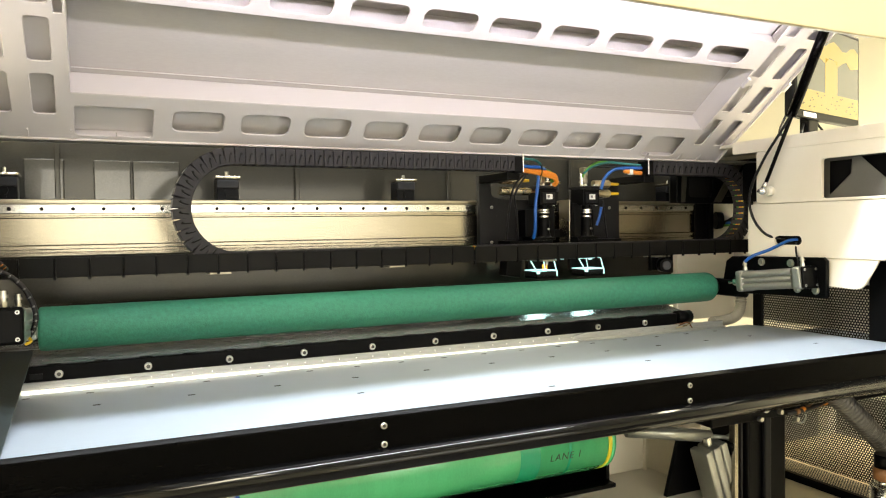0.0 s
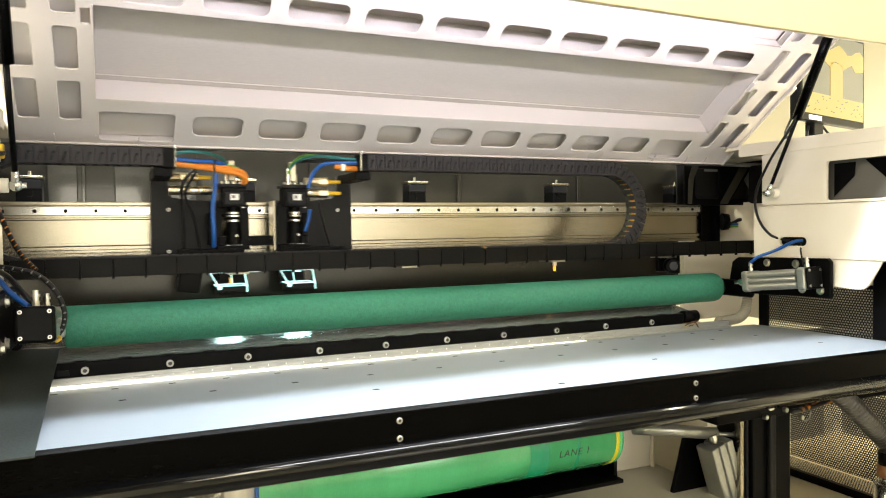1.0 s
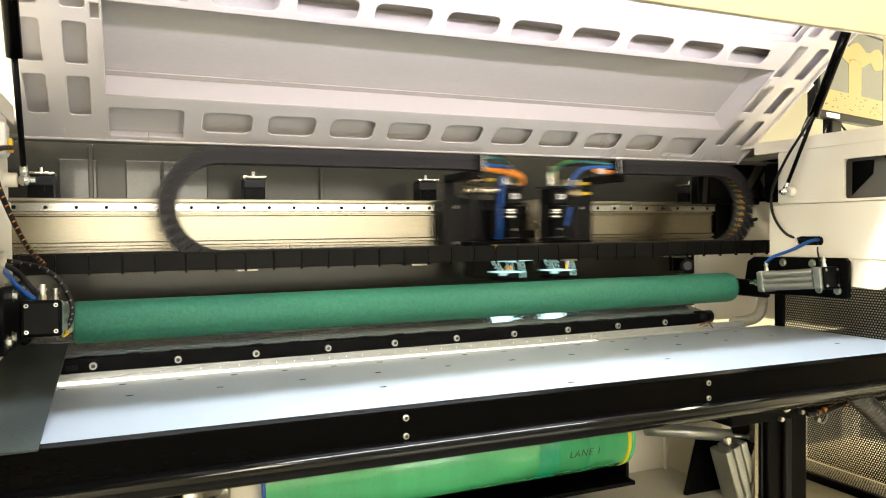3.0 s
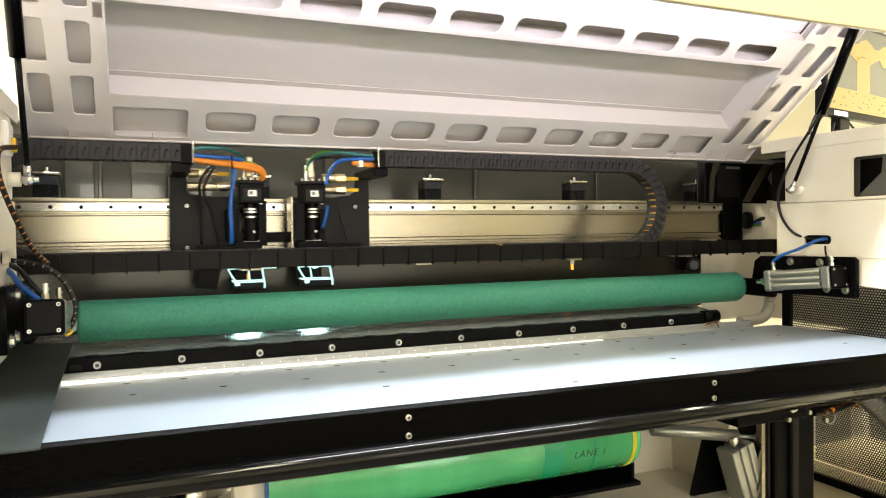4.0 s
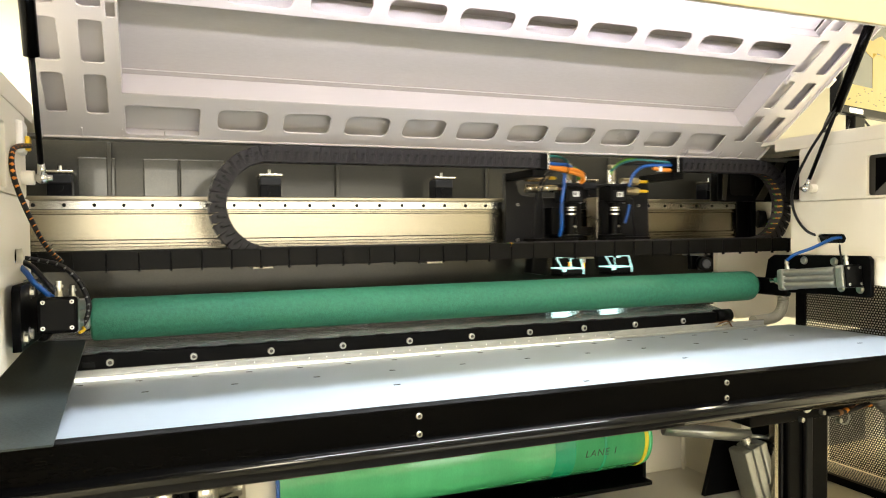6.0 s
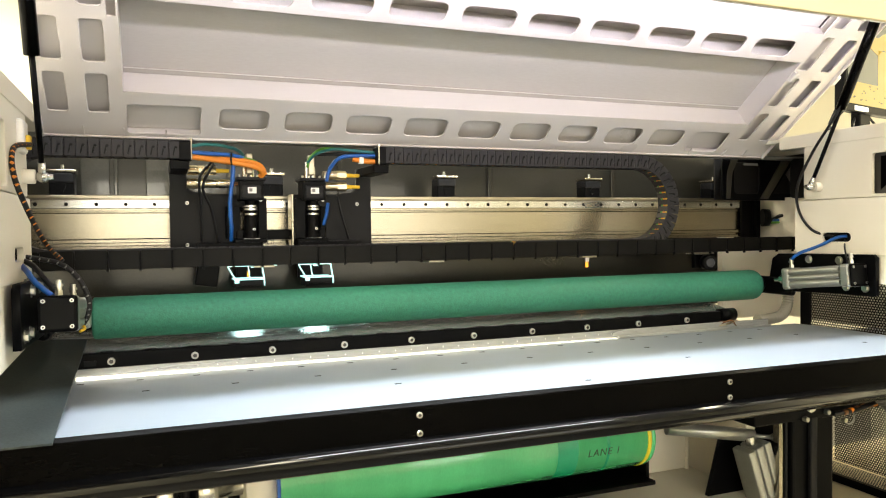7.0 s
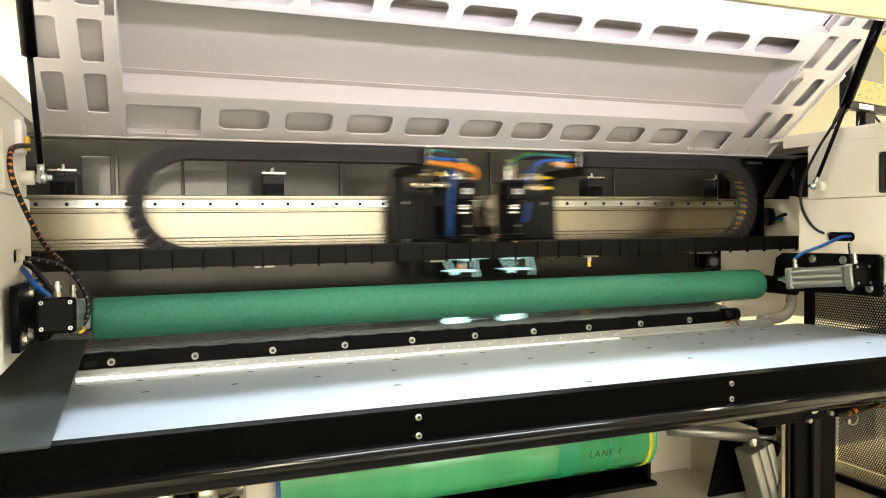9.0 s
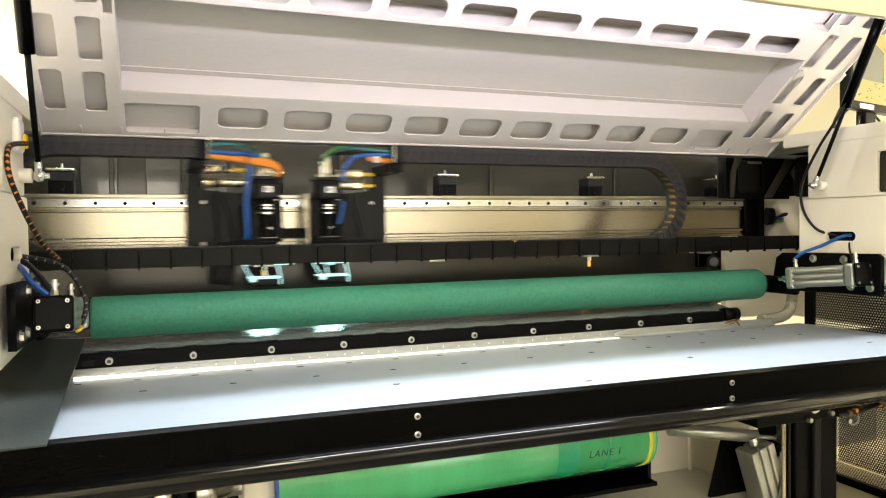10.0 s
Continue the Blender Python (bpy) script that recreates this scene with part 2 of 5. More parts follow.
# ---- room ----
def build_room():
    for name, dims, mat in (("floor", (-3.5, 5.0, -4.0, 3.4, -0.1, 0.0), FLOORM), ("ceiling", (-3.5, 5.0, -4.0, 3.4, 2.8, 2.9), CEILM),
                            ("wall_north", (-3.5, 5.0, 3.4, 3.5, 0, 2.8), WALLP), ("wall_south", (-3.5, 5.0, -4.1, -4.0, 0, 2.8), WALLP),
                            ("wall_east", (5.0, 5.1, -4.0, 3.4, 0, 2.8), WALLP), ("wall_west", (-3.6, -3.5, -4.0, 3.4, 0, 2.8), WALLP)):
        tagged(part(name, box(B(), *dims), mat), "plain painted " + name.split("_")[0] + " of the workshop", name.split("_")[0], kind="structure")
    # added panels out of view, one at each warm fill lamp
    for x, y, w, d in ((3.5, -0.3, 1.2, 1.2), (-1.9, -1.4, 1.2, 1.2), (-1.4, 1.9, 1.2, 1.2)):
        p = thing("fill_panel", "added square ceiling panel, unseen, for a warm fill lamp", "ceiling light", "ceiling panels")
        part("diffuser", box(B(), x - w / 2, x + w / 2, y - d / 2, y + d / 2, 2.772, 2.79, 0.004), LAMPM, p)
        part("housing", box(B(), x - w / 2 - 0.02, x + w / 2 + 0.02, y - d / 2 - 0.02, y + d / 2 + 0.02, 2.786, 2.8, 0.003), WHITE, p)
    # added window-shaped glowing panel, out of view, for front fill and reflections
    w = thing("front_fill_panel", "added glowing panel shaped as a window, unseen, fills from the front", "window", kind="structure")
    for i in range(4):
        part("pane", box(B(), -1.0 + 0.86 * i, -0.18 + 0.86 * i, -3.99, -3.975, 0.96, 1.76, 0.002), PANEM, w)
        part("mullion", box(B(), -1.04 + 0.86 * i, -1.0 + 0.86 * i, -3.998, -3.95, 0.92, 1.80, 0.003), WHITE, w)
    part("sill", box(B(), -1.1, 2.5, -3.998, -3.9, 0.88, 0.92, 0.004), WHITE, w)
    lamp = thing("ceiling_light", "long white ceiling light over the aisle", "ceiling light")
    part("diffuser", box(B(), -1.3, 1.7, -1.0, -0.88, 2.772, 2.79, 0.004), LAMPM, lamp)
    part("housing", box(B(), -1.32, 1.72, -1.02, -0.86, 2.785, 2.8, 0.003), WHITE, lamp)


build_room()


# ---- lid ----
LID = axes((0, 0.0885, 1.4601), (1, 0, 0), (0, -0.8005, 0.5993))


def build_lid():
    lid = thing("machine_lid", "raised white painted steel lid with rows of weight-saving openings", "lid")
    k = [rrect(0.209 + 0.135 * i, 0.312 + 0.135 * i, -0.003, 0.057, 0.017) for i in range(9)]
    ends = [rrect(0.034, 0.176, -0.024, 0.058, 0.009), rrect(1.424, 1.54, -0.02, 0.056, 0.012)]
    part("lower_flange", plate([(0.03, -0.031), (1.57, -0.031), (1.57, 0.087), (0.03, 0.087)], k + ends, 0.004, LID, 0.0015), LIDP, lid)
    u = [rrect(1.394 - 0.1485 * i, 1.512 - 0.1485 * i, 0.315, 0.363, 0.016) for i in range(10)]
    part("upper_flange", plate([(0.03, 0.304), (1.57, 0.304), (1.57, 0.388), (0.03, 0.388)], u, 0.004, LID, 0.0015), LIDP, lid)
    for name, c0, c1, flip in (("end_frame", 1.5705, 1.715, False), ("end_frame", -0.115, 0.0295, True)):
        holes = []
        for v0, v1 in ((0.03, 0.131), (0.157, 0.254), (0.28, 0.383), (0.409, 0.5)):
            for a0, a1 in (((-0.034, 0.0065), (-0.104, -0.0655)) if flip else ((1.580, 1.615), (1.653, 1.690))):
                holes.append(rrect(a0, a1, v0, v1, 0.008))
        if flip:
            holes.append(rrect(0.011, 0.028, 0.262, 0.296, 0.001))
        part(name, plate([(c0, -0.031), (c1, -0.031), (c1, 0.55), (c0, 0.55)], holes, 0.004, LID, 0.0015), LIDP, lid)
    # side walls, webs and the skin behind the flanges
    part("lower_web", box(B(), 0.03, 1.57, 0.084, 0.087, -0.055, -0.002, m=LID), LIDP, lid)
    part("upper_web", box(B(), 0.03, 1.57, 0.304, 0.307, -0.055, -0.002, m=LID), LIDP, lid)
    part("top_web", box(B(), 0.03, 1.57, 0.386, 0.389, -0.055, -0.002, m=LID), LIDP, lid)
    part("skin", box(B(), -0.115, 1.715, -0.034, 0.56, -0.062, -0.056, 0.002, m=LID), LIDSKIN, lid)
    for x in (0.028, 1.569):
        part("side_web", box(B(), x, x + 0.003, 0.087, 0.304, -0.056, 0.004, m=LID), LIDP, lid)
    for x0, x1 in ((-0.118, -0.115), (1.715, 1.718)):
        part("side_wall", box(B(), x0, x1, -0.034, 0.56, -0.062, 0.01, m=LID), LIDP, lid)
    part("lower_backing", box(B(), 0.034, 1.566, -0.029, 0.083, -0.024, -0.021, m=LID), LIDP, lid)
    for x0, x1 in ((-0.112, 0.026), (1.574, 1.712)):
        part("end_backing", box(B(), x0, x1, -0.029, 0.55, -0.024, -0.021, m=LID), LIDP, lid)
    part("fold_line", box(B(), 0.032, 1.568, 0.0995, 0.1008, -0.0555, -0.0535, m=LID), LIDP, lid)
    # rear lip and its small ribs
    part("hinge_lip", box(B(), -0.115, 1.715, -0.035, -0.0315, -0.06, 0.006, 0.001, m=LID), LIDP, lid)
    for x in (-0.045, 0.0285, 0.108, 1.45, 1.5695, 1.64):
        part("rib", box(B(), x - 0.0012, x + 0.0012, -0.031, -0.008, 0.0, 0.005, m=LID), LIDP, lid)
    # lit inner band above the upper flange, then the front of the lid
    part("front_band", box(B(), 0.03, 1.57, 0.39, 0.56, -0.03, -0.026, m=LID), LIDP, lid)
    bm = B()
    box(bm, -0.118, 1.718, -0.505, -0.498, 1.634, 1.98, 0.002)
    part("front_lip", bm, LIPP, lid, "front edge of the lid, cream with warm light painted in")
    part("front_slope", box(B(), -0.118, 1.718, 0.55, 0.75, -0.062, -0.056, m=LID), LIDP, lid)
    for x0, x1 in ((-0.118, -0.112), (1.712, 1.718)):
        part("front_cheek", plate([(-0.36, 1.72), (-0.499, 1.64), (-0.499, 1.96), (-0.36, 1.85)], [], 0.004, axes(((x0 + x1) / 2, 0, 0), (0, 1, 0), (0, 0, 1))), LIDP, lid)
    # small catches on the end frames
    for x, v in ((1.577, 0.262), (1.722, 0.262)):
        part("catch", box(B(), x - 0.006, x + 0.006, v - 0.012, v + 0.016, 0.0, 0.012, 0.002, m=LID), LIDP, lid)
    strip = thing("led_strip", "slim white light strip inside the front of the lid", "light strip")
    part("diffuser", box(B(), 0.05, 1.55, -0.462, -0.452, 1.65, 1.675, 0.002), LAMPM, strip)
    part("housing", box(B(), 0.04, 1.56, -0.4975, -0.4625, 1.645, 1.68, 0.002), WHITE, strip)


build_lid()


# ---- machine body ----
YZ = lambda x: axes((x, 0, 0), (0, 1, 0), (0, 0, 1))
XZ = lambda y: axes((0, y, 0), (1, 0, 0), (0, 0, 1))


def build_side(sign):
    """The cream side housing: sign 1 is the one beside the monitor, -1 its mirror image."""
    c = 0.779
    X = lambda x: c + sign * (x - c)
    right = sign > 0
    body = thing("side_housing", "cream painted sheet-metal side housing with black cable slot" if right else "cream painted sheet-metal side housing with yellow plug", "machine housing", "side housings")

    def panel(name, outer, holes, x0, x1, mat=CREAM, label=""):
        return part(name, plate(outer, holes, abs(x1 - x0), YZ(X((x0 + x1) / 2)), 0.001), mat, body, label)

    near = -0.62
    panel("top_cap", rrect(near, 0.012, 1.447, 1.479, 0.004), [], 1.678, 1.688)
    part("roof", box(B(), min(X(1.689), X(2.6)), max(X(1.689), X(2.6)), near, 0.42, 1.468, 1.478, 0.002), CREAM, body)
    panel("upper_panel", rrect(near, -0.068, 1.308, 1.4465, 0.008), [rrect(-0.56, -0.262, 1.313, 1.412, 0.008)], 1.68, 1.69)
    panel("middle_panel", rrect(near, -0.04, 1.168, 1.304, 0.008), [rrect(-0.208, -0.122, 1.197, 1.222, 0.0124)], 1.68, 1.69)
    low = [(-0.345, 1.096), (-0.36, 1.098), (-0.372, 1.108), (-0.405, 1.165)] if right else [(-0.38, 1.043), (-0.395, 1.047), (-0.402, 1.058), (-0.405, 1.165)]
    panel("lower_panel", [(-0.10, 1.165), (-0.10, 1.108 if right else 1.05)] + low, [], 1.684, 1.692)
    # grey sheet behind the openings; black pieces on it paint deeper shade
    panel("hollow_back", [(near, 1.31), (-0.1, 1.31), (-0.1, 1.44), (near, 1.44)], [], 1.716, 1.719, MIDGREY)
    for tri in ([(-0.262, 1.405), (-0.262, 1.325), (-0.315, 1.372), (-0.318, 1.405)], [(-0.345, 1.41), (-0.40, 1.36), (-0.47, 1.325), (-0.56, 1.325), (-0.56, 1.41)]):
        panel("opening_shade", tri, [], 1.7125, 1.7145, BLACK)
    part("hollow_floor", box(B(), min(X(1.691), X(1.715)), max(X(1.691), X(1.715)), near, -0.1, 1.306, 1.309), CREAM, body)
    panel("slot_back", [(-0.23, 1.18), (-0.10, 1.18), (-0.10, 1.24), (-0.23, 1.24)], [], 1.705, 1.707, SHADEM)
    # outer skin and legs
    part("outer_panel", box(B(), min(X(2.588), X(2.6)), max(X(2.588), X(2.6)), near, 0.42, 1.16, 1.468, 0.002), CREAM, body)
    part("rear_panel", box(B(), min(X(1.975), X(2.587)), max(X(1.975), X(2.587)), 0.408, 0.42, 1.16, 1.468, 0.002), CREAM, body)
    part("front_panel", box(B(), min(X(1.692), X(2.587)), max(X(1.692), X(2.587)), near, near + 0.012, 1.16, 1.468, 0.002), CREAM, body)
    for lx, ly in ((2.54, near + 0.02), (2.54, 0.36)):
        part("leg", box(B(), min(X(lx), X(lx + 0.045)), max(X(lx), X(lx + 0.045)), ly, ly + 0.045, 0.0, 1.16, 0.004), CREAM, body)
    # strut boss
    bm = B()
    rod(bm, (X(1.692), -0.114, 1.339), (X(1.661), -0.114, 1.339), 0.0125, 0.012, 28)
    part("strut_boss", shade(bm), CREAM, body)
    # deeper inner wall towards the back, with its black opening
    part("inner_wall", plate([(-0.03, 1.0), (0.50, 1.0), (0.50, 1.49), (-0.03, 1.49)], [rrect(0.0, 0.492, 1.325, 1.456, 0.02)], 0.008, YZ(X(1.905)), 0.001), CREAM, body)
    # dark sheet stands in for the shade deep in the opening
    panel("inner_hollow", [(0.0, 1.3), (0.5, 1.3), (0.5, 1.46), (0.0, 1.46)], [], 1.95, 1.954, SHADEM)
    if right:
        part("end_cover", plate(rrect(1.655, 2.012, 1.318, 1.449, 0.016), [rrect(1.70, 1.80, 1.336, 1.432, 0.014), [(1.852, 1.338), (1.95, 1.338), (1.985, 1.36), (1.985, 1.432), (1.93, 1.432)]], 0.006, XZ(0.205), 0.001), BLACK, body, "black cover plate with two openings")
        # dark sheet paints the shade seen through the cover's openings
        part("cover_back", box(B(), 1.66, 2.008, 0.24, 0.244, 1.32, 1.447), SHADEM, body)
        part("cover_strut", plate([(1.80, 1.322), (1.83, 1.322), (1.925, 1.445), (1.89, 1.445)], [], 0.004, XZ(0.201), 0.0005), OLIVE, body, "olive grey diagonal strut")
        part("cover_strut", plate([(1.668, 1.322), (1.682, 1.322), (1.69, 1.40), (1.715, 1.445), (1.69, 1.445), (1.672, 1.40)], [], 0.004, XZ(0.201), 0.0005), OLIVE, body, "olive grey bent strut")
        part("cover_label", box(B(), 1.735, 1.79, 0.2005, 0.2015, 1.422, 1.429), GREYC, body, "small pale label")
    panel("hollow_strut", [(0.12, 1.31), (0.17, 1.31), (0.27, 1.45), (0.22, 1.45)], [], 1.938, 1.942, MIDGREY)
    panel("hollow_strut", [(0.03, 1.31), (0.05, 1.31), (0.05, 1.45), (0.03, 1.45)], [], 1.938, 1.942, MIDGREY)
    panel("black_cheek", rrect(-0.03, 0.07, 1.318, 1.428, 0.012), [], 1.78, 1.786, BLACK)
    return body


build_side(1)
build_side(-1)


def build_back():
    t = part("back_panel", plate([(-0.6, 0.97), (2.2, 0.97), (2.2, 1.50), (-0.6, 1.50)], [], 0.006, XZ(0.50)), BACKP)
    tagged(t, "dull olive-grey sheet metal rear panel with blurred reflections", "panel", kind="structure")
    t = part("rear_trim", box(B(), -0.6, 1.95, 0.30, 0.36, 1.10, 1.20, 0.002), BACKP)
    tagged(t, "grey steel rear beam under the linear axis", "beam", kind="structure")
    t = part("rear_seal", box(B(), -0.4, 1.95, 0.135, 0.18, 1.437, 1.445, 0.001), GREYC)
    tagged(t, "thin dark seal strip under the lid", "seal", kind="structure")
    for x0, x1, z0 in ((-0.085, 0.0, 1.25), (0.064, 0.148, 1.24), (0.152, 0.262, 1.25)):
        t = part("rear_cover", box(B(), x0, x1, 0.489, 0.4965, z0, 1.432, 0.003), COVERM)
        tagged(t, "smoky grey glossy cover on the rear panel", "cover", "rear covers")
    for x in (-0.02, 0.56, 1.02, 1.46):
        t = part("rear_stiffener", box(B(), x, x + 0.012, 0.485, 0.496, 1.21, 1.47, 0.002), BACKP)
        tagged(t, "folded grey stiffener on the rear panel", "stiffener", kind="structure")


build_back()


# ---- linear axis ----
def build_axis():
    ax = thing("linear_axis", "long brushed aluminium linear axis with bolted steel guide rail", "linear axis")
    for name, y0, z0, z1, bev in (("profile_web", 0.290, 1.2285, 1.287, 0.001), ("top_flange", 0.284, 1.3182, 1.327, 0.0015), ("rail_bed", 0.2885, 1.2922, 1.318, 0.0),
                                  ("middle_lip", 0.286, 1.2872, 1.292, 0.001), ("lower_flange", 0.284, 1.2192, 1.2283, 0.0015), ("lower_groove", 0.2895, 1.2137, 1.219, 0.0),
                                  ("bottom_flange", 0.284, 1.205, 1.2135, 0.0015)):
        part(name, box(B(), -0.45, 1.845, y0, 0.345, z0, z1, bev), ALU, ax)
    rail = part("guide_rail", box(B(), -0.45, 1.83, 0.2815, 0.289, 1.297, 1.3165, 0.0012), STEEL, ax, "bright steel guide rail")
    # dark discs on the rail paint the shade of its screw holes
    bm = B()
    rod(bm, (0, 0, 0), (0, -0.0012, 0), 0.0042, 0.0042, 14)
    src = part("screw_hole", bm, SHADEM, rail)
    src.location = (-0.097 - 0.3, 0.2815, 1.3065)
    for i in range(1, 37):
        o = new("screw_hole", src.data)
        o.parent, o.location = rail, (-0.397 + 0.06 * i, 0.2815, 1.3065)
    part("end_plate", box(B(), 1.846, 1.866, 0.265, 0.36, 1.20, 1.335, 0.002), BLACK, ax)
    part("slider_end", box(B(), 1.80, 1.845, 0.276, 0.283, 1.205, 1.329, 0.001), BLACK, ax)


build_axis()


def build_clamp_blocks():
    t = thing("clamp_block", "small black clamp block with silver top plate on the axis", "clamp block", "clamp blocks", at=(-0.112, 0.37, 1.327))
    part("body", box(B(), -0.026, 0.026, -0.02, 0.03, 0.0, 0.052, 0.003), BLACK, t)
    part("head", box(B(), -0.026, 0.026, -0.024, 0.03, 0.031, 0.053, 0.003), GREYBLK, t)
    part("top_plate", box(B(), -0.03, 0.03, -0.027, 0.03, 0.054, 0.061, 0.002), ALU, t, "silver top plate")
    bm = B()
    rod(bm, (0, 0, 0.061), (0, 0, 0.073), 0.005, 0.0045, 12)
    part("stud", bm, STEEL, t)
    bm = B()
    rod(bm, (0, -0.02, 0.022), (0, -0.0235, 0.022), 0.009, 0.009, 18)
    rod(bm, (0, -0.02, 0.008), (0, -0.0215, 0.008), 0.005, 0.005, 14)
    part("knob", bm, BLACK, t)
    for x in (0.36, 0.83, 1.30, 1.77):
        copy_thing(t, pose(x, 0.37, 1.327))


build_clamp_blocks()


# ---- cable tray ----
def build_tray():
    tr = thing("cable_tray", "long black plastic cable chain trough with snap joints", "cable tray")
    part("floor", box(B(), -0.35, 1.86, 0.077, 0.14, 1.170, 1.173), TRAYM, tr)
    part("rear_side", box(B(), -0.35, 1.86, 0.138, 0.141, 1.172, 1.205), TRAYM, tr)
    seg = B()
    box(seg, 0.0012, 0.0588, -0.0015, 0.0015, 0.0, 0.038, 0.001)
    src = part("side_panel", seg, TRAYM, tr)
    src.location = (-0.366, 0.0755, 1.170)
    for i in range(1, 37):
        o = new("side_panel", src.data)
        o.parent, o.location = tr, (-0.366 + 0.06 * i, 0.0755 + 0.0006 * math.sin(i * 2.3), 1.170 + 0.0004 * math.sin(i * 1.7))
    jb = B()
    box(jb, -0.0016, 0.0016, -0.003, 0.0, 0.002, 0.036, 0.0008)
    box(jb, -0.0026, 0.0026, -0.003, 0.003, -0.0045, 0.003, 0.0008)
    src = part("snap_joint", jb, BLACK, tr)
    src.location = (-0.366 + 0.06, 0.0755, 1.170)
    for i in range(2, 37):
        o = new("snap_joint", src.data)
        o.parent, o.location = tr, (-0.366 + 0.06 * i, 0.0745, 1.170)
    for x in (0.30, 0.70, 1.12, 1.5):
        part("bracket", box(B(), x - 0.022, x + 0.022, 0.09, 0.24, 1.164, 1.1685, 0.001), ALU, tr, "silver angle bracket")


build_tray()


# ---- carriage and its heads ----
def build_carriage():
    car = thing("print_carriage", "black sliding carriage with two cameras and bundled cables", "carriage")
    body = part("back_plate", plate([(0.0, 1.205), (0.202, 1.205), (0.202, 1.328), (0.095, 1.328), (0.045, 1.334), (0.036, 1.345), (0.034, 1.39), (0.0, 1.39)],
                                    [rrect(0.118, 0.17, 1.232, 1.30, 0.006)], 0.016, XZ(0.248), 0.001), GREYBLK, car)
    part("back_plate", plate([(0.269, 1.205), (0.466, 1.205), (0.466, 1.39), (0.432, 1.39), (0.43, 1.345), (0.421, 1.334), (0.37, 1.328), (0.269, 1.328)], [], 0.016, XZ(0.248), 0.001), GREYBLK, car)
    for x0, x1 in ((0.008, 0.195), (0.276, 0.458)):
        part("slide_block", box(B(), x0, x1, 0.256, 0.281, 1.29, 1.322, 0.002), BLACK, car)
    part("joining_bar", box(B(), 0.19, 0.28, 0.252, 0.262, 1.222, 1.246, 0.001), BLACK, car)
    part("edge_bar", box(B(), 0.265, 0.2695, 0.205, 0.256, 1.208, 1.328, 0.001), ALU, car, "thin silver edge bar")
    for x, z in ((0.036, 1.308), (0.035, 1.213), (0.431, 1.306), (0.43, 1.213)):
        bm = B()
        socket_screw(bm, (x, 0.240, z), (0, -1, 0), 0.0042, 0.003)
        part("plate_screw", bm, ZINC, car)
    # dark discs paint the shade of tapped holes
    for x, z in ((0.052, 1.314), (0.08, 1.314), (0.052, 1.284), (0.392, 1.312), (0.418, 1.312), (0.418, 1.284)):
        bm = B()
        rod(bm, (x, 0.2405, z), (x, 0.2388, z), 0.0026, 0.0026, 10)
        part("tapped_hole", bm, SHADEM, car)
    for x0, x1, s in ((-0.002, 0.036, 0), (0.432, 0.468, 1)):
        part("chain_arm", box(B(), x0, x1, 0.09, 0.239, 1.372, 1.392, 0.002), BLACK, car)
        part("chain_end", box(B(), x0 + 0.016 if s == 0 else x0 + 0.008, x1 + 0.006 if s == 0 else x0 + 0.03, 0.083, 0.127, 1.389, 1.431, 0.003), BLACK, car)
        px = x1 + 0.004 if s == 0 else x0 + 0.01
        bm = B()
        rod(bm, (px, 0.082, 1.392), (px, 0.082, 1.43), 0.0016, 0.0016, 8)
        rod(bm, (px, 0.082, 1.43), (px, 0.082, 1.436), 0.0035, 0.003, 10)
        part("chain_pin", bm, STEEL, car)
    for cx, lens_label in ((0.170, 0), (0.311, 1)):
        cam_box = part("camera", box(B(), cx - 0.027, cx + 0.027, 0.165, 0.225, 1.312, 1.356, 0.002), BLACK, car, "black machine camera")
        part("camera_face", box(B(), cx - 0.02, cx + 0.02, 0.1625, 0.166, 1.317, 1.345, 0.001), GREYBLK, cam_box)
        part("camera_label", box(B(), cx - 0.009, cx + 0.01, 0.1605, 0.163, 1.327, 1.341, 0.0005), LABEL, cam_box, "small white data label")
        part("label_mark", box(B(), cx - 0.006, cx + 0.001, 0.1598, 0.1603, 1.331, 1.338), GREYC, cam_box)
        part("camera_top", box(B(), cx - 0.032, cx + 0.032, 0.168, 0.23, 1.3565, 1.364, 0.0015), GREYBLK, cam_box)
        bm = B()
        for dx in (-0.026, -0.012, 0.014, 0.026):
            rod(bm, (cx + dx, 0.172, 1.364), (cx + dx, 0.172, 1.369), 0.0028, 0.0028, 10)
        part("top_screw", bm, ZINC, cam_box)
        lens = B()
        for z0, z1, r in ((1.298, 1.312, 0.013), (1.286, 1.298, 0.0165), (1.272, 1.286, 0.0145), (1.236, 1.272, 0.016), (1.226, 1.236, 0.018)):
            rod(lens, (cx, 0.19, z0), (cx, 0.19, z1), r, r * 0.97, 28)
        lens = part("lens", lens, BLACK, car, "black zoom lens with silver rings")
        bm = B()
        for z, r in ((1.292, 0.0172), (1.2985, 0.0168), (1.281, 0.0158)):
            rod(bm, (cx, 0.19, z - 0.0022), (cx, 0.19, z + 0.0022), r, r, 28)
        part("lens_ring", bm, STEEL, lens)
        bm = B()
        socket_screw(bm, (cx + 0.005, 0.1745, 1.247), (0, -1, 0), 0.0032, 0.002)
        socket_screw(bm, (cx + 0.02, 0.172, 1.313), (0, -1, 0), 0.004, 0.003)
        part("thumb_screw", bm, ZINC, lens)
        part("lens_bracket", box(B(), cx - 0.036, cx + 0.036, 0.185, 0.242, 1.216, 1.224, 0.001), BLACK, car)
        part("lens_clamp", box(B(), cx + 0.016 if not lens_label else cx - 0.04, cx + 0.036 if not lens_label else cx - 0.016, 0.19, 0.24, 1.224, 1.318, 0.002), BLACK, car)
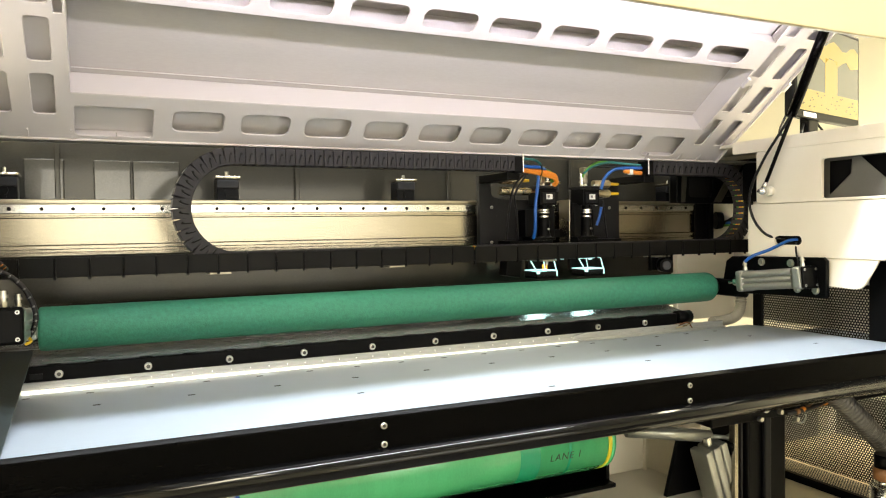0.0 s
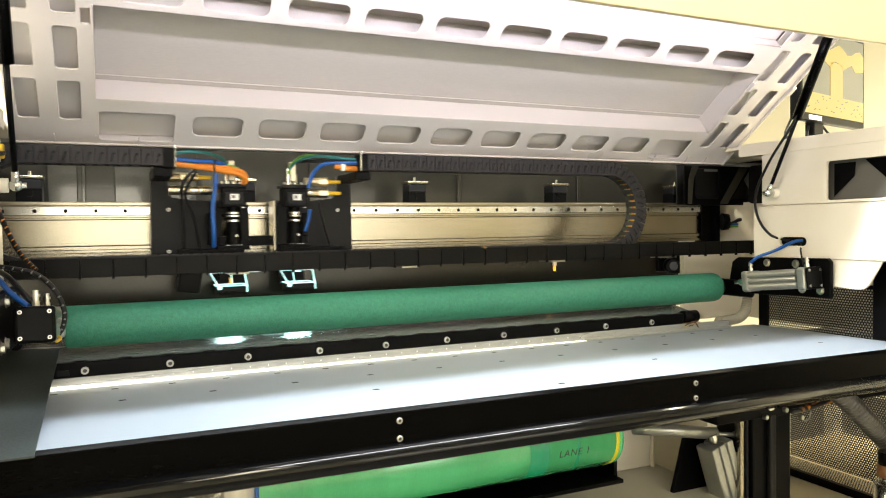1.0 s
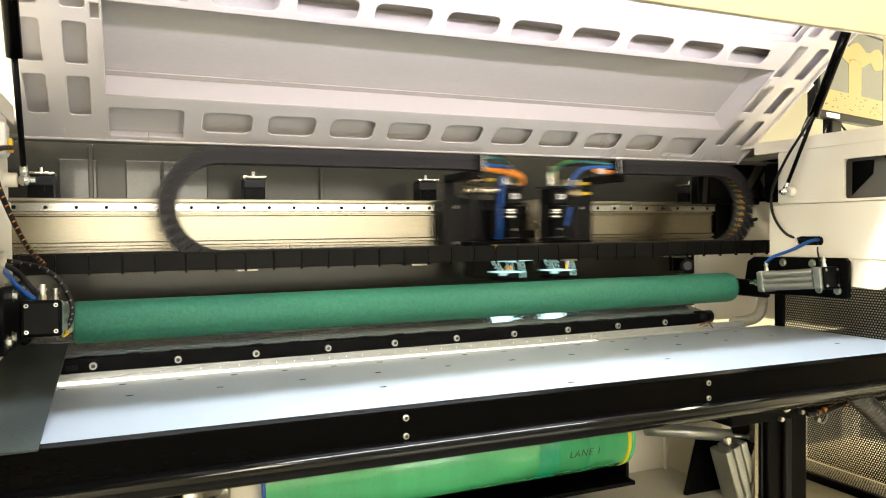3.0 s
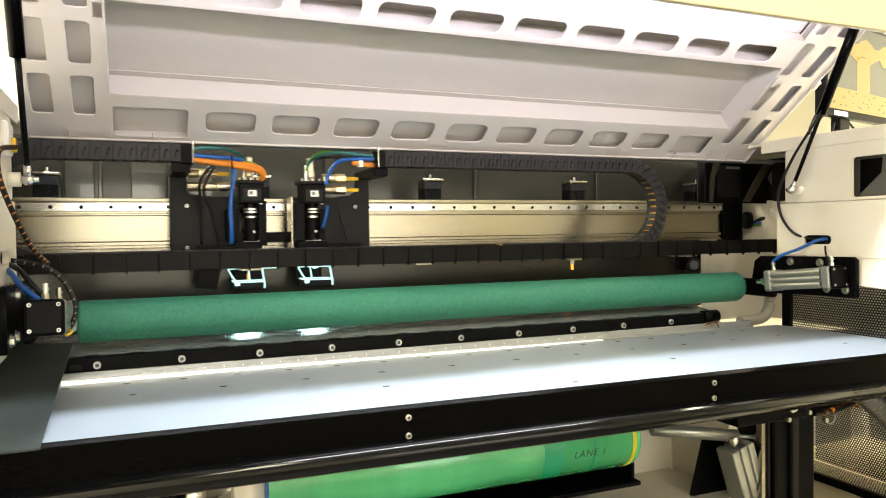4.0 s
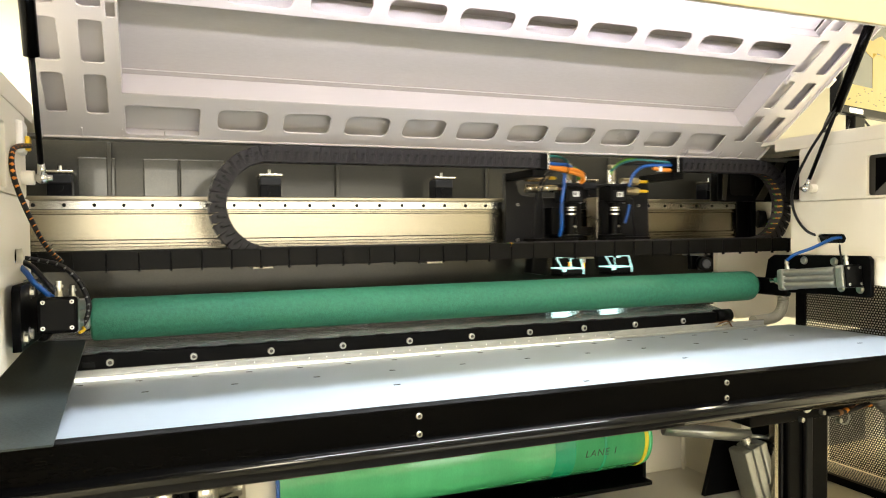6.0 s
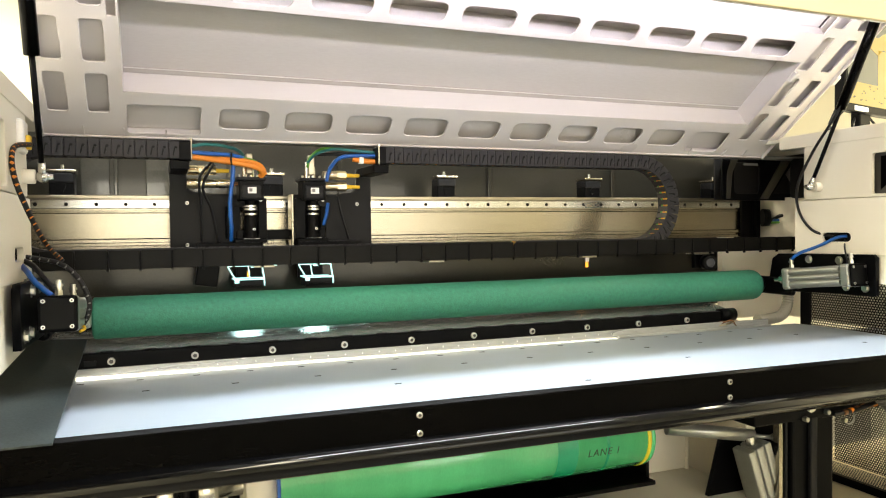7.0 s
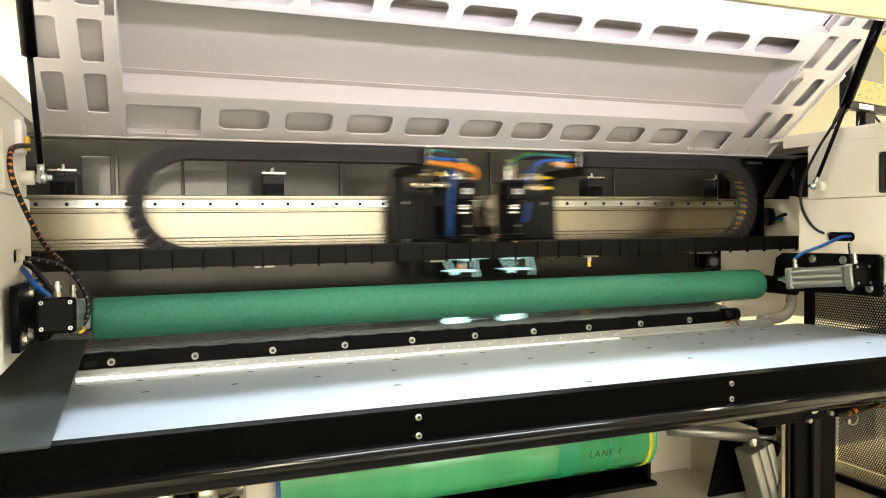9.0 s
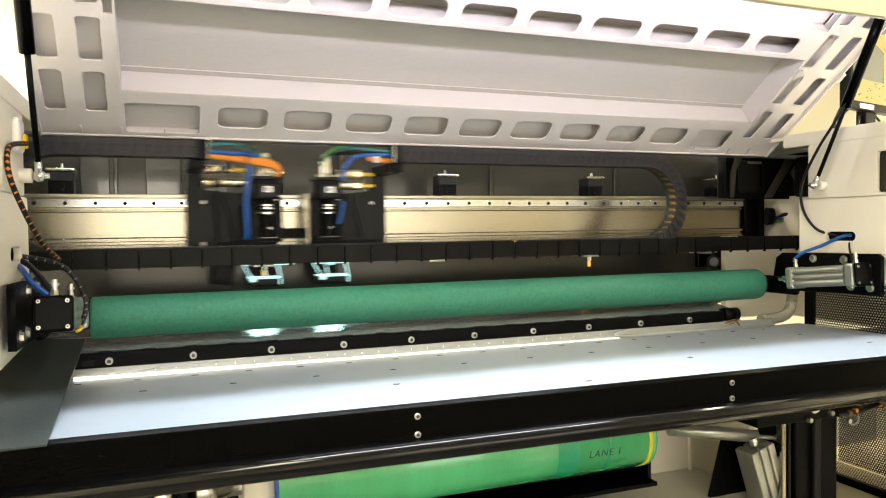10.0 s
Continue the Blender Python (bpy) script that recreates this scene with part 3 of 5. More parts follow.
        part("side_block", box(B(), cx - 0.052 if not lens_label else cx + 0.02, cx - 0.022 if not lens_label else cx + 0.034, 0.20, 0.24, 1.226, 1.30, 0.002), BLACK, car)
        part("lens_base", box(B(), cx - 0.032, cx + 0.032, 0.196, 0.241, 1.2245, 1.246, 0.002), BLACK, car)
        part("lens_glow", box(B(), cx - 0.016, cx + 0.018, 0.178, 0.20, 1.2255, 1.2265), SHEET, car)
        # valve and its plug above the camera
        bm = B()
        rod(bm, (cx - 0.012, 0.195, 1.364), (cx - 0.012, 0.195, 1.402), 0.0055, 0.0055, 12)
        rod(bm, (cx + 0.004, 0.2, 1.364), (cx + 0.004, 0.2, 1.392), 0.007, 0.005, 12)
        part("valve", bm, STEEL, car, "silver valve stem")
        part("valve_block", box(B(), cx - 0.008, cx + 0.006, 0.188, 0.21, 1.372, 1.418, 0.002), ALU, car)
        # ring light under the carriage: lit frame, legs and dark base
        off = -0.004 if not lens_label else 0.012
        lx0, lx1 = cx - 0.036 + off, cx + 0.028 + off
        rl = part("ring_light", box(B(), lx0, lx1, 0.165, 0.225, 1.120, 1.1335, 0.002), GREYBLK, car, "square light with glowing rim under the camera")
        part("light_panel", box(B(), lx0 + 0.005, lx1 - 0.005, 0.17, 0.22, 1.1194, 1.1199), RINGL, rl, "bright cool white diffuser")
        bm = B()
        box(bm, lx0, lx1, 0.1645, 0.1662, 1.115, 1.1205)
        box(bm, lx0, lx1, 0.2238, 0.2255, 1.115, 1.1205)
        box(bm, lx0, lx0 + 0.0017, 0.1662, 0.2238, 1.115, 1.1205)
        box(bm, lx1 - 0.0017, lx1, 0.1662, 0.2238, 1.115, 1.1205)
        part("shroud", bm, BLACK, rl)
        bm = B()
        box(bm, lx0 - 0.001, lx1 + 0.001, 0.164, 0.1665, 1.1335, 1.1358)
        box(bm, lx0 - 0.001, lx1 + 0.001, 0.2235, 0.226, 1.1335, 1.1358)
        box(bm, lx1 - 0.0014, lx1 + 0.0014, 0.1635, 0.224, 1.1335, 1.1358)
        box(bm, lx1 - 0.0014, lx1 + 0.0014, 0.1632, 0.1648, 1.120, 1.1335)
        box(bm, lx0 - 0.0014, lx0 + 0.0014, 0.166, 0.224, 1.1335, 1.1358)
        box(bm, lx0 - 0.001, lx0 + 0.009, 0.1625, 0.1645, 1.127, 1.1335)
        part("glow_rim", bm, CYANL, rl, "glowing cyan rim")
        # wires are no lamps; the light washing over them is given as emission
        bm = B()
        tube(bm, [(lx0 + 0.003, 0.168, 1.134), (lx0 - 0.006, 0.17, 1.148), (lx0 - 0.014, 0.174, 1.164)], 0.0015, 6, 3)
        tube(bm, [(lx1, 0.167, 1.134), (lx1 - 0.002, 0.17, 1.15), (lx1 - 0.004, 0.175, 1.168)], 0.0017, 6, 3)
        tube(bm, [(cx - 0.006, 0.175, 1.135), (cx - 0.01, 0.178, 1.166)], 0.0013, 6, 3)
        box(bm, lx0 - 0.014, lx1 + (0.03 if not lens_label else -0.002), 0.176, 0.1785, 1.1635, 1.1665)
        box(bm, cx - 0.004, cx + 0.008, 0.1755, 0.176, 1.160, 1.1675)
        part("glow_leg", bm, CYANL, rl, "light-washed wire frame")
        part("hanger", box(B(), cx - 0.03, cx + 0.03, 0.226, 0.24, 1.13, 1.22, 0.002), BLACK, car)
    part("drip_block", box(B(), 0.05, 0.098, 0.185, 0.225, 1.121, 1.172, 0.003, m=pose(0.074, 0, 1.15, 0, 9, 0) @ pose(-0.074, 0, -1.15)), BLACK, car, "black hanging sensor block")
    part("drip_block_arm", box(B(), 0.06, 0.09, 0.225, 0.242, 1.16, 1.21, 0.002), BLACK, car)
    part("foot_bar", box(B(), 0.055, 0.19, 0.178, 0.24, 1.208, 1.217, 0.001), BLACK, car)
    part("foot_bar", box(B(), 0.275, 0.425, 0.178, 0.24, 1.208, 1.217, 0.001), BLACK, car)
    part("amber_light", box(B(), 0.158, 0.164, 0.176, 0.182, 1.14, 1.152, 0.001), AMBERL, car)
    # plugs on the side
    for x0, x1, z in ((0.034, 0.126, 1.349), (0.035, 0.096, 1.378)):
        bm = B()
        rod(bm, (x0, 0.19, z), (x0 + 0.022, 0.19, z), 0.0108, 0.0108, 16)
        rod(bm, (x0 + 0.022, 0.19, z), (x1 - 0.02, 0.19, z), 0.0092, 0.0092, 16)
        rod(bm, (x1 - 0.02, 0.19, z), (x1, 0.19, z), 0.0104, 0.0095, 16)
        rod(bm, (x0 + 0.024, 0.19, z), (x0 + 0.036, 0.19, z), 0.0106, 0.0106, 6)
        part("plug", bm, BRASS, car, "nickel-plated screw plug")
        bm = B()
        rod(bm, (x1, 0.19, z), (x1 + 0.028, 0.192, z), 0.005, 0.004, 12)
        part("plug_tail", bm, YELC if z > 1.36 else RUST, car)
    for z, m in ((1.345, YELC), (1.372, YELC)):
        bm = B()
        rod(bm, (0.337, 0.192, z), (0.37, 0.192, z), 0.0098, 0.0098, 16)
        rod(bm, (0.37, 0.192, z), (0.392, 0.192, z), 0.0108, 0.0108, 6)
        part("plug", bm, BRASS, car, "nickel-plated screw plug")
        bm = B()
        rod(bm, (0.388, 0.192, z), (0.425, 0.192, z), 0.005, 0.004, 12)
        part("plug_tail", bm, m, car)
    # cable bundles
    runs = ((ORANGE, 0.0065, [(0.028, 0.105, 1.402), (0.075, 0.12, 1.398), (0.13, 0.14, 1.393), (0.18, 0.155, 1.385), (0.195, 0.165, 1.372), (0.185, 0.18, 1.36)]),
            (ORANGE, 0.005, [(0.028, 0.11, 1.408), (0.08, 0.125, 1.403), (0.14, 0.145, 1.40), (0.188, 0.16, 1.39), (0.2, 0.17, 1.37)]),
            (BLUE, 0.0045, [(0.028, 0.10, 1.41), (0.08, 0.115, 1.408), (0.12, 0.13, 1.408), (0.15, 0.15, 1.404)]),
            (GREENC, 0.005, [(0.08, 0.13, 1.409), (0.14, 0.15, 1.404), (0.18, 0.165, 1.395), (0.19, 0.178, 1.375)]),
            (TEAL, 0.0035, [(0.03, 0.11, 1.42), (0.07, 0.12, 1.428), (0.11, 0.14, 1.428), (0.145, 0.165, 1.42), (0.16, 0.185, 1.40)]),
            (BLUE, 0.0045, [(0.13, 0.15, 1.40), (0.128, 0.152, 1.36), (0.122, 0.155, 1.31), (0.124, 0.16, 1.25), (0.124, 0.17, 1.222)]),
            (CABLE, 0.003, [(0.085, 0.14, 1.395), (0.06, 0.16, 1.36), (0.062, 0.19, 1.30), (0.064, 0.21, 1.22)]),
            (CABLE, 0.003, [(0.088, 0.145, 1.39), (0.066, 0.165, 1.34), (0.085, 0.19, 1.29), (0.1, 0.21, 1.215)]),
            (BLUE, 0.0045, [(0.455, 0.105, 1.412), (0.40, 0.12, 1.412), (0.365, 0.135, 1.408), (0.345, 0.15, 1.385), (0.337, 0.155, 1.355)]),
            (BLUE, 0.004, [(0.341, 0.16, 1.306), (0.338, 0.165, 1.28), (0.332, 0.17, 1.255)]),
            (TEAL, 0.0035, [(0.455, 0.11, 1.418), (0.40, 0.125, 1.424), (0.35, 0.14, 1.428), (0.315, 0.165, 1.418), (0.30, 0.185, 1.40)]),
            (CABLE, 0.004, [(0.455, 0.115, 1.41), (0.41, 0.13, 1.416), (0.36, 0.15, 1.418), (0.32, 0.175, 1.418)]),
            (GREENC, 0.003, [(0.385, 0.13, 1.425), (0.33, 0.15, 1.43), (0.305, 0.175, 1.412), (0.30, 0.19, 1.39)]),
            (ORANGE, 0.006, [(0.445, 0.11, 1.398), (0.42, 0.118, 1.40), (0.392, 0.125, 1.405)]),
            (CABLE, 0.0025, [(0.37, 0.19, 1.325), (0.382, 0.20, 1.28), (0.402, 0.215, 1.222)]))
    for mat, r, pts in runs:
        part("cable", tube(B(), pts, r, 10, 6), mat, car)
    for x, z in ((0.085, 1.404), (0.125, 1.40)):
        bm = B()
        tube(bm, [(x + 0.012 * math.cos(a) * 0.2, 0.132 + 0.016 * math.cos(a) * 0.6, z + 0.013 * math.sin(a)) for a in [k * 0.7 for k in range(10)]], 0.0018, 6, 3)
        part("cable_tie", bm, BLACK, car)
    part("cable_marker", box(B(), 0.405, 0.415, 0.113, 0.126, 1.394, 1.409, 0.001), LABEL, car, "white cable marker")
    return car


carriage = build_carriage()


# ---- cable chains ----
def build_chain(name, label, colours):
    ch = thing(name, label, "cable chain", "cable chains")
    bm = B()
    for s in (-1, 1):
        y0 = s * 0.0195
        box(bm, -0.0107, 0.0103, y0 - 0.0022, y0 + 0.0022, -0.0183, 0.0183, 0.0012, 1)
        box(bm, -0.0005, 0.0005, y0 + s * 0.0016, y0 + s * 0.0027, -0.012, 0.002)
    box(bm, -0.009, 0.006, -0.018, 0.018, 0.0155, 0.0182)
    box(bm, -0.0068, 0.0068, -0.018, 0.018, -0.0184, -0.0165)
    src = part("chain_link", bm, CHAINM, ch)
    pin = B()
    rod(pin, (0.0025, -0.0217, 0.004), (0.0025, -0.0226, 0.004), 0.0027, 0.0027, 10)
    box(pin, -0.0012, 0.0012, -0.0226, -0.0217, -0.013, 0.003, m=pose(0, 0, 0, 0, 12, 0))
    pin = part("link_slot", pin, BLACK, src)
    wires = []
    for y, m, r in zip((-0.0115, -0.002, 0.008), colours, (0.0042, 0.0052, 0.0045)):
        bm = B()
        rod(bm, (-0.0115, y, -0.0125), (0.0115, y, -0.0125), r, r, 8)
        wires.append(part("wire", bm, m, src))
    links = [src]
    for i in range(1, 66):
        o = new("chain_link", src.data)
        o.parent = ch
        links.append(o)
        for w in [pin] + wires:
            q = new(w.name.split(".")[0], w.data)
            q.parent = o
    return ch, links


chain_left, links_left = build_chain("cable_chain", "dark grey plastic cable chain looping behind the carriage", (CABLE, CABLE, CABLE))
chain_right, links_right = build_chain("cable_chain", "dark grey plastic cable chain with coloured wires inside its bend", (YELC, ORANGE, GREENC))


# ---- roller and clamp bar ----
def build_roller():
    r = thing("rubber_roller", "long green rubber-covered roller with matt printed texture", "roller")
    bm = B()
    ey = 0.06
    prof = [(-0.034, 0.036), (-0.031, 0.0405), (-0.028, 0.041)] + [(-0.028 + 1.65 * i / 24, 0.041) for i in range(1, 24)] + [(1.622, 0.041), (1.630, 0.0395), (1.635, 0.036)]
    rings = []
    for x, rad in prof:
        rings.append([bm.verts.new((x, ey + rad * math.cos(2 * math.pi * k / 48), 1.0765 + rad * math.sin(2 * math.pi * k / 48))) for k in range(48)])
    for a, b in zip(rings, rings[1:]):
        for k in range(48):
            bm.faces.new((a[k], b[k], b[(k + 1) % 48], a[(k + 1) % 48])).smooth = True
    bm.faces.new(rings[0])
    bm.faces.new(rings[-1][::-1])
    part("sleeve", bm, GREEN, r)
    bm = B()
    rod(bm, (-0.07, ey, 1.0765), (1.70, ey, 1.0765), 0.012)
    part("axle", shade(bm), STEEL, r)
    for x0, x1 in ((-0.052, -0.034), (1.635, 1.66)):
        bm = B()
        rod(bm, (x0, ey, 1.0765), (x1, ey, 1.0765), 0.024, 0.022, 24)
        part("bearing", shade(bm), BLACK, r)


build_roller()


def build_clamp_bar():
    b = thing("clamp_bar", "black steel clamp bar with a row of silver socket bolts", "clamp bar")
    part("bar", box(B(), -0.12, 1.462, 0.0, 0.014, 0.985, 1.0165, 0.0015), BLACK, b)
    bm = B()
    socket_screw(bm, (0, 0, 0), (0, -1, 0), 0.0072, 0.005)
    src = part("bolt", bm, ZINC, b)
    src.location = (0, 0, 1.0)
    for i in range(1, 10):
        o = new("bolt", src.data)
        o.parent, o.location = b, (0.15 * i, 0, 1.0)
    part("slot_plate", box(B(), -0.047, -0.026, -0.0012, 0.0, 0.993, 1.003), GREYBLK, b)
    src = part("clip", box(B(), -0.012, 0.012, -0.0045, 0.0045, -0.001, 0.001, 0.0008), BLACK, b)
    src.location = (-0.008, 0.0075, 1.0175)
    for i in range(1, 19):
        o = new("clip", src.data)
        o.parent, o.location = b, (-0.008 + 0.0777 * i, 0.0075, 1.0175)
    s = thing("drip_tray", "shiny steel drip sheet sloping up behind the clamp bar", "metal sheet")
    tilt = pose(0, 0.0148, 1.0125, 11)
    part("sheet", box(B(), -0.12, 1.51, 0.0, 0.19, 0.0, 0.003, 0.001, m=tilt), SHEET, s)
    part("rear_fold", box(B(), -0.12, 1.51, 0.19, 0.193, -0.02, 0.003, m=tilt), SHEET, s)
    g = thing("light_bar", "slim lit light bar along the foot of the clamp bar", "light bar")
    part("lip", box(B(), -0.12, 1.62, -0.006, -0.003, 0.970, 0.989, 0.001), SHEET, g, "glossy steel lip above the light")
    bm = box(B(), -0.06, 1.13, -0.017, -0.007, 0.9695, 0.9755, 0.001)
    for v in bm.verts:
        if v.co.x > 1.0:
            v.co.z = min(v.co.z, 0.9702)
    part("diffuser", bm, BARL, g, "glowing warm white diffuser")
    part("channel", box(B(), 1.131, 1.62, -0.017, -0.007, 0.9695, 0.9745, 0.0015), SHEET, g)
    src = part("tab", box(B(), -0.0008, 0.0008, -0.0066, -0.006, 0.0, 0.003), SHEET, g)
    src.location = (-0.03, 0, 0.979)
    for i in range(1, 44):
        o = new("tab", src.data)
        o.parent, o.location = g, (-0.03 + 0.037 * i, 0, 0.979)
    e = thing("bar_end_box", "black bar end with amber wiring", "bar end")
    bm = B()
    rod(bm, (1.467, 0.012, 1.005), (1.515, 0.012, 1.005), 0.017, 0.017, 20)
    part("cap", shade(bm), BLACK, e)
    part("terminal", box(B(), 1.455, 1.51, -0.002, 0.01, 0.978, 0.99, 0.001), RUST, e)
    part("lead", tube(B(), [(1.46, -0.004, 0.984), (1.49, -0.008, 0.992), (1.51, -0.004, 0.975)], 0.0022, 8, 5), RUST, e)
    part("lead", tube(B(), [(1.45, -0.004, 0.979), (1.48, -0.01, 0.984), (1.515, -0.002, 0.99)], 0.002, 8, 5), BRASS, e)


build_clamp_bar()


# ---- table ----
def build_table():
    t = thing("feed_table", "pale satin steel feed table with small slots and black front rail", "table")
    slots = [(-0.05 + 0.1 * i, -0.045) for i in range(17)] + [(0.061 + 0.15 * i, -0.152) for i in range(11)]
    slots += [(0.477, -0.282), (1.110, -0.29), (0.797, -0.398), (1.60, -0.31)]
    front = lambda x: -0.4165 - 0.0185 * x
    out = [(-0.13, front(-0.13)), (1.75, front(1.75)), (1.735, -0.06), (1.722, 0.0), (-0.13, 0.0)]
    top = part("top_sheet", plate(out, [], 0.004, axes((0, 0, 0.967), (1, 0, 0), (0, 1, 0)), 0.0006), TABLE, t)
    # flat black inserts in place of cut slots, painting the shade inside them
    plug = B()
    box(plug, -0.0062, 0.0062, -0.0034, 0.0034, -0.001, 0.0004, 0.0012)
    src = None
    for x, y in [p for p in slots if -0.06 < p[0] < 1.72]:
        o = part("slot_shade", plug, BLACK, top) if src is None else new("slot_shade", src.data)
        src = src or o
        o.parent, o.location = top, (x, y, 0.969)
    part("under_sheet", box(B(), -0.05, 1.72, -0.40, -0.02, 0.952, 0.9555), BLACK, t)
    # front rail: bevelled top, flat face, hollow below
    prof = [(-0.0006, 0.9695), (-0.0035, 0.9692), (-0.0085, 0.9645), (-0.0095, 0.9615), (-0.0095, 0.905), (-0.004, 0.898), (0.026, 0.898), (0.026, 0.951), (-0.0006, 0.951)]
    bm = B()
    a = [bm.verts.new((-0.45, front(-0.45) + y, z)) for y, z in prof]
    b = [bm.verts.new((2.3, front(2.3) + y, z)) for y, z in prof]
    for i in range(len(prof)):
        j = (i + 1) % len(prof)
        bm.faces.new((a[i], a[j], b[j], b[i]))
    bm.faces.new(a[::-1])
    bm.faces.new(b)
    bmesh.ops.recalc_face_normals(bm, faces=bm.faces)
    rail = part("front_rail", bm, BLACKS, t, "black satin front rail")
    for x in (-0.15, 0.462, 1.074, 1.686):
        for z in (0.9505, 0.9215):
            bm = B()
            socket_screw(bm, (x, front(x) - 0.0095, z), (0, -1, 0), 0.0052, 0.003)
            part("rail_screw", bm, ZINC, rail)
    bm = B()
    rod(bm, (-0.5, front(-0.5) - 0.012, 0.897), (2.3, front(2.3) - 0.012, 0.897), 0.0175, seg=40)
    part("front_tube", shade(bm), TUBEM, t, "glossy black round bar under the rail")
    part("under_beam", box(B(), -0.5, 2.3, -0.40, -0.33, 0.868, 0.897, 0.003), BLACK, t)
    part("side_shelf", box(B(), 1.752, 2.3, -0.41, -0.08, 0.94, 0.9565, 0.002), TABLE, t)


build_table()


def build_guard():
    g = B()
    q = [(-0.050, -0.438, 0.966), (-0.042, 0.03, 1.038), (-0.36, 0.03, 1.055), (-0.50, -0.438, 0.966)]
    lo = [g.verts.new(p) for p in q]
    hi = [g.verts.new((p[0], p[1] - 0.0006, p[2] + 0.003)) for p in q]
    for i in range(4):
        j = (i + 1) % 4
        g.faces.new((lo[i], lo[j], hi[j], hi[i]))
    g.faces.new(lo[::-1])
    g.faces.new(hi)
    bmesh.ops.recalc_face_normals(g, faces=g.faces)
    tagged(part("guard_sheet", g, GUARD), "dark smudged steel guard sheet beside the table", "guard sheet")


build_guard()


# ---- pneumatic cylinders ----
def build_cylinder(sign):
    X = lambda x: 0.779 + sign * (x - 0.779)
    right = sign > 0
    br = thing("cylinder_bracket", "black bolted bracket holding a pneumatic cylinder", "bracket", "cylinder brackets")
    part("plate", plate([(0.03, 1.10), (0.02, 1.15), (0.0, 1.163), (-0.28, 1.168), (-0.288, 1.16), (-0.288, 1.072), (-0.21, 1.070), (-0.02, 1.064), (0.02, 1.075)], [], 0.012, YZ(X(1.668)), 0.001), BLACK, br)
    part("arm", box(B(), min(X(1.655), X(1.675)), max(X(1.655), X(1.675)), -0.05, 0.10, 1.052, 1.10, 0.008), BLACK, br)
    for y, z in ((-0.10, 1.152), (-0.19, 1.152), (-0.262, 1.088), (-0.21, 1.088)):
        bm = B()
        rod(bm, (X(1.662), y, z), (X(1.656), y, z), 0.008, 0.008, 6)
        rod(bm, (X(1.662), y, z), (X(1.6605), y, z), 0.0105, 0.0105, 18)
        part("hex_bolt", bm, ZINC, br)
    cy = thing("pneumatic_cylinder", "silver aluminium pneumatic cylinder with ribbed body and fittings", "pneumatic cylinder", "pneumatic cylinders")
    far, near = Vector((X(1.634), -0.062, 1.10)), Vector((X(1.634), -0.262, 1.121))
    if not right:
        far, near = Vector((-0.055, -0.06, 1.10)), Vector((-0.057, -0.275, 1.122))
    d = (far - near).normalized()
    m = Matrix.Translation(near) @ d.to_track_quat("Y", "Z").to_matrix().to_4x4()
    L = (far - near).length
    prof = []
    for k in range(4):
        w = k * math.pi / 2
        for a, b in ((0.0235, -0.0205), (0.0255, -0.0185), (0.0255, -0.0095), (0.0195, -0.0085), (0.0195, -0.006), (0.0255, -0.005), (0.0255, 0.005), (0.0195, 0.006), (0.0195, 0.0085), (0.0255, 0.0095), (0.0255, 0.0185), (0.0235, 0.0205)):
            prof.append((a * math.cos(w) - b * math.sin(w), a * math.sin(w) + b * math.cos(w)))
    body = plate(prof, [], L - 0.05, Matrix.Translation((0, L / 2 + 0.005, 0)) @ axes((0, 0, 0), (1, 0, 0), (0, 0, 1)))
    body.transform(m)
    part("barrel", body, CAST, cy, "ribbed aluminium barrel")
    for y0, y1 in ((0.0, 0.026), (L - 0.022, L)):
        part("end_cap", box(B(), -0.028, 0.028, y0, y1, -0.028, 0.028, 0.006, m=m), CAST, cy, "cast aluminium end cap")
    part("rear_plate", box(B(), -0.0275, 0.0275, -0.0075, -0.0005, -0.0275, 0.0275, 0.005, m=m), BLACK, cy, "black square rear plate")
    for a in (-0.0195, 0.0195):
        for b in (-0.0195, 0.0195):
            bm = B()
            socket_screw(bm, (a, -0.0075, b), (0, -1, 0), 0.0032, 0.002)
            bm.transform(m)
            part("plate_screw", bm, ZINC, cy)
    bm = B()
    rod(bm, (0, L, 0), (0, L + 0.045, 0), 0.006)
    rod(bm, (0, L + 0.014, 0), (0, L + 0.026, 0), 0.012, 0.012, 6)
    bm.transform(m)
    part("piston_rod", bm, STEEL, cy)
    for y in (0.013, L - 0.012):
        bm = B()
        rod(bm, (0, y, 0.027), (0, y, 0.036), 0.006, 0.006, 6)
        rod(bm, (0, y, 0.036), (0, y, 0.052), 0.0045, 0.0045, 12)
        rod(bm, (0, y, 0.042), (0, y, 0.046), 0.0065, 0.0065, 12)
        bm.transform(m)
        part("fitting", bm, ZINC, cy, "brass and steel push-in fitting")
    if right:
        hose = part("air_hose", tube(B(), [m @ Vector((0, L - 0.012, 0.05)), (1.64, -0.09, 1.168), (1.668, -0.12, 1.185), (1.682, -0.165, 1.208), (1.70, -0.18, 1.212)], 0.0042, 10, 8), BLUE)
        tagged(hose, "bright blue air hose from the cable slot", "hose")
        hose = part("sensor_cable", tube(B(), [m @ Vector((0.01, 0.03, 0.028)), (1.655, -0.215, 1.165), (1.668, -0.20, 1.185), (1.70, -0.175, 1.203)], 0.0022, 8, 8), CABLE)
        tagged(hose, "thin black sensor cable", "cable")


build_cylinder(1)
build_cylinder(-1)


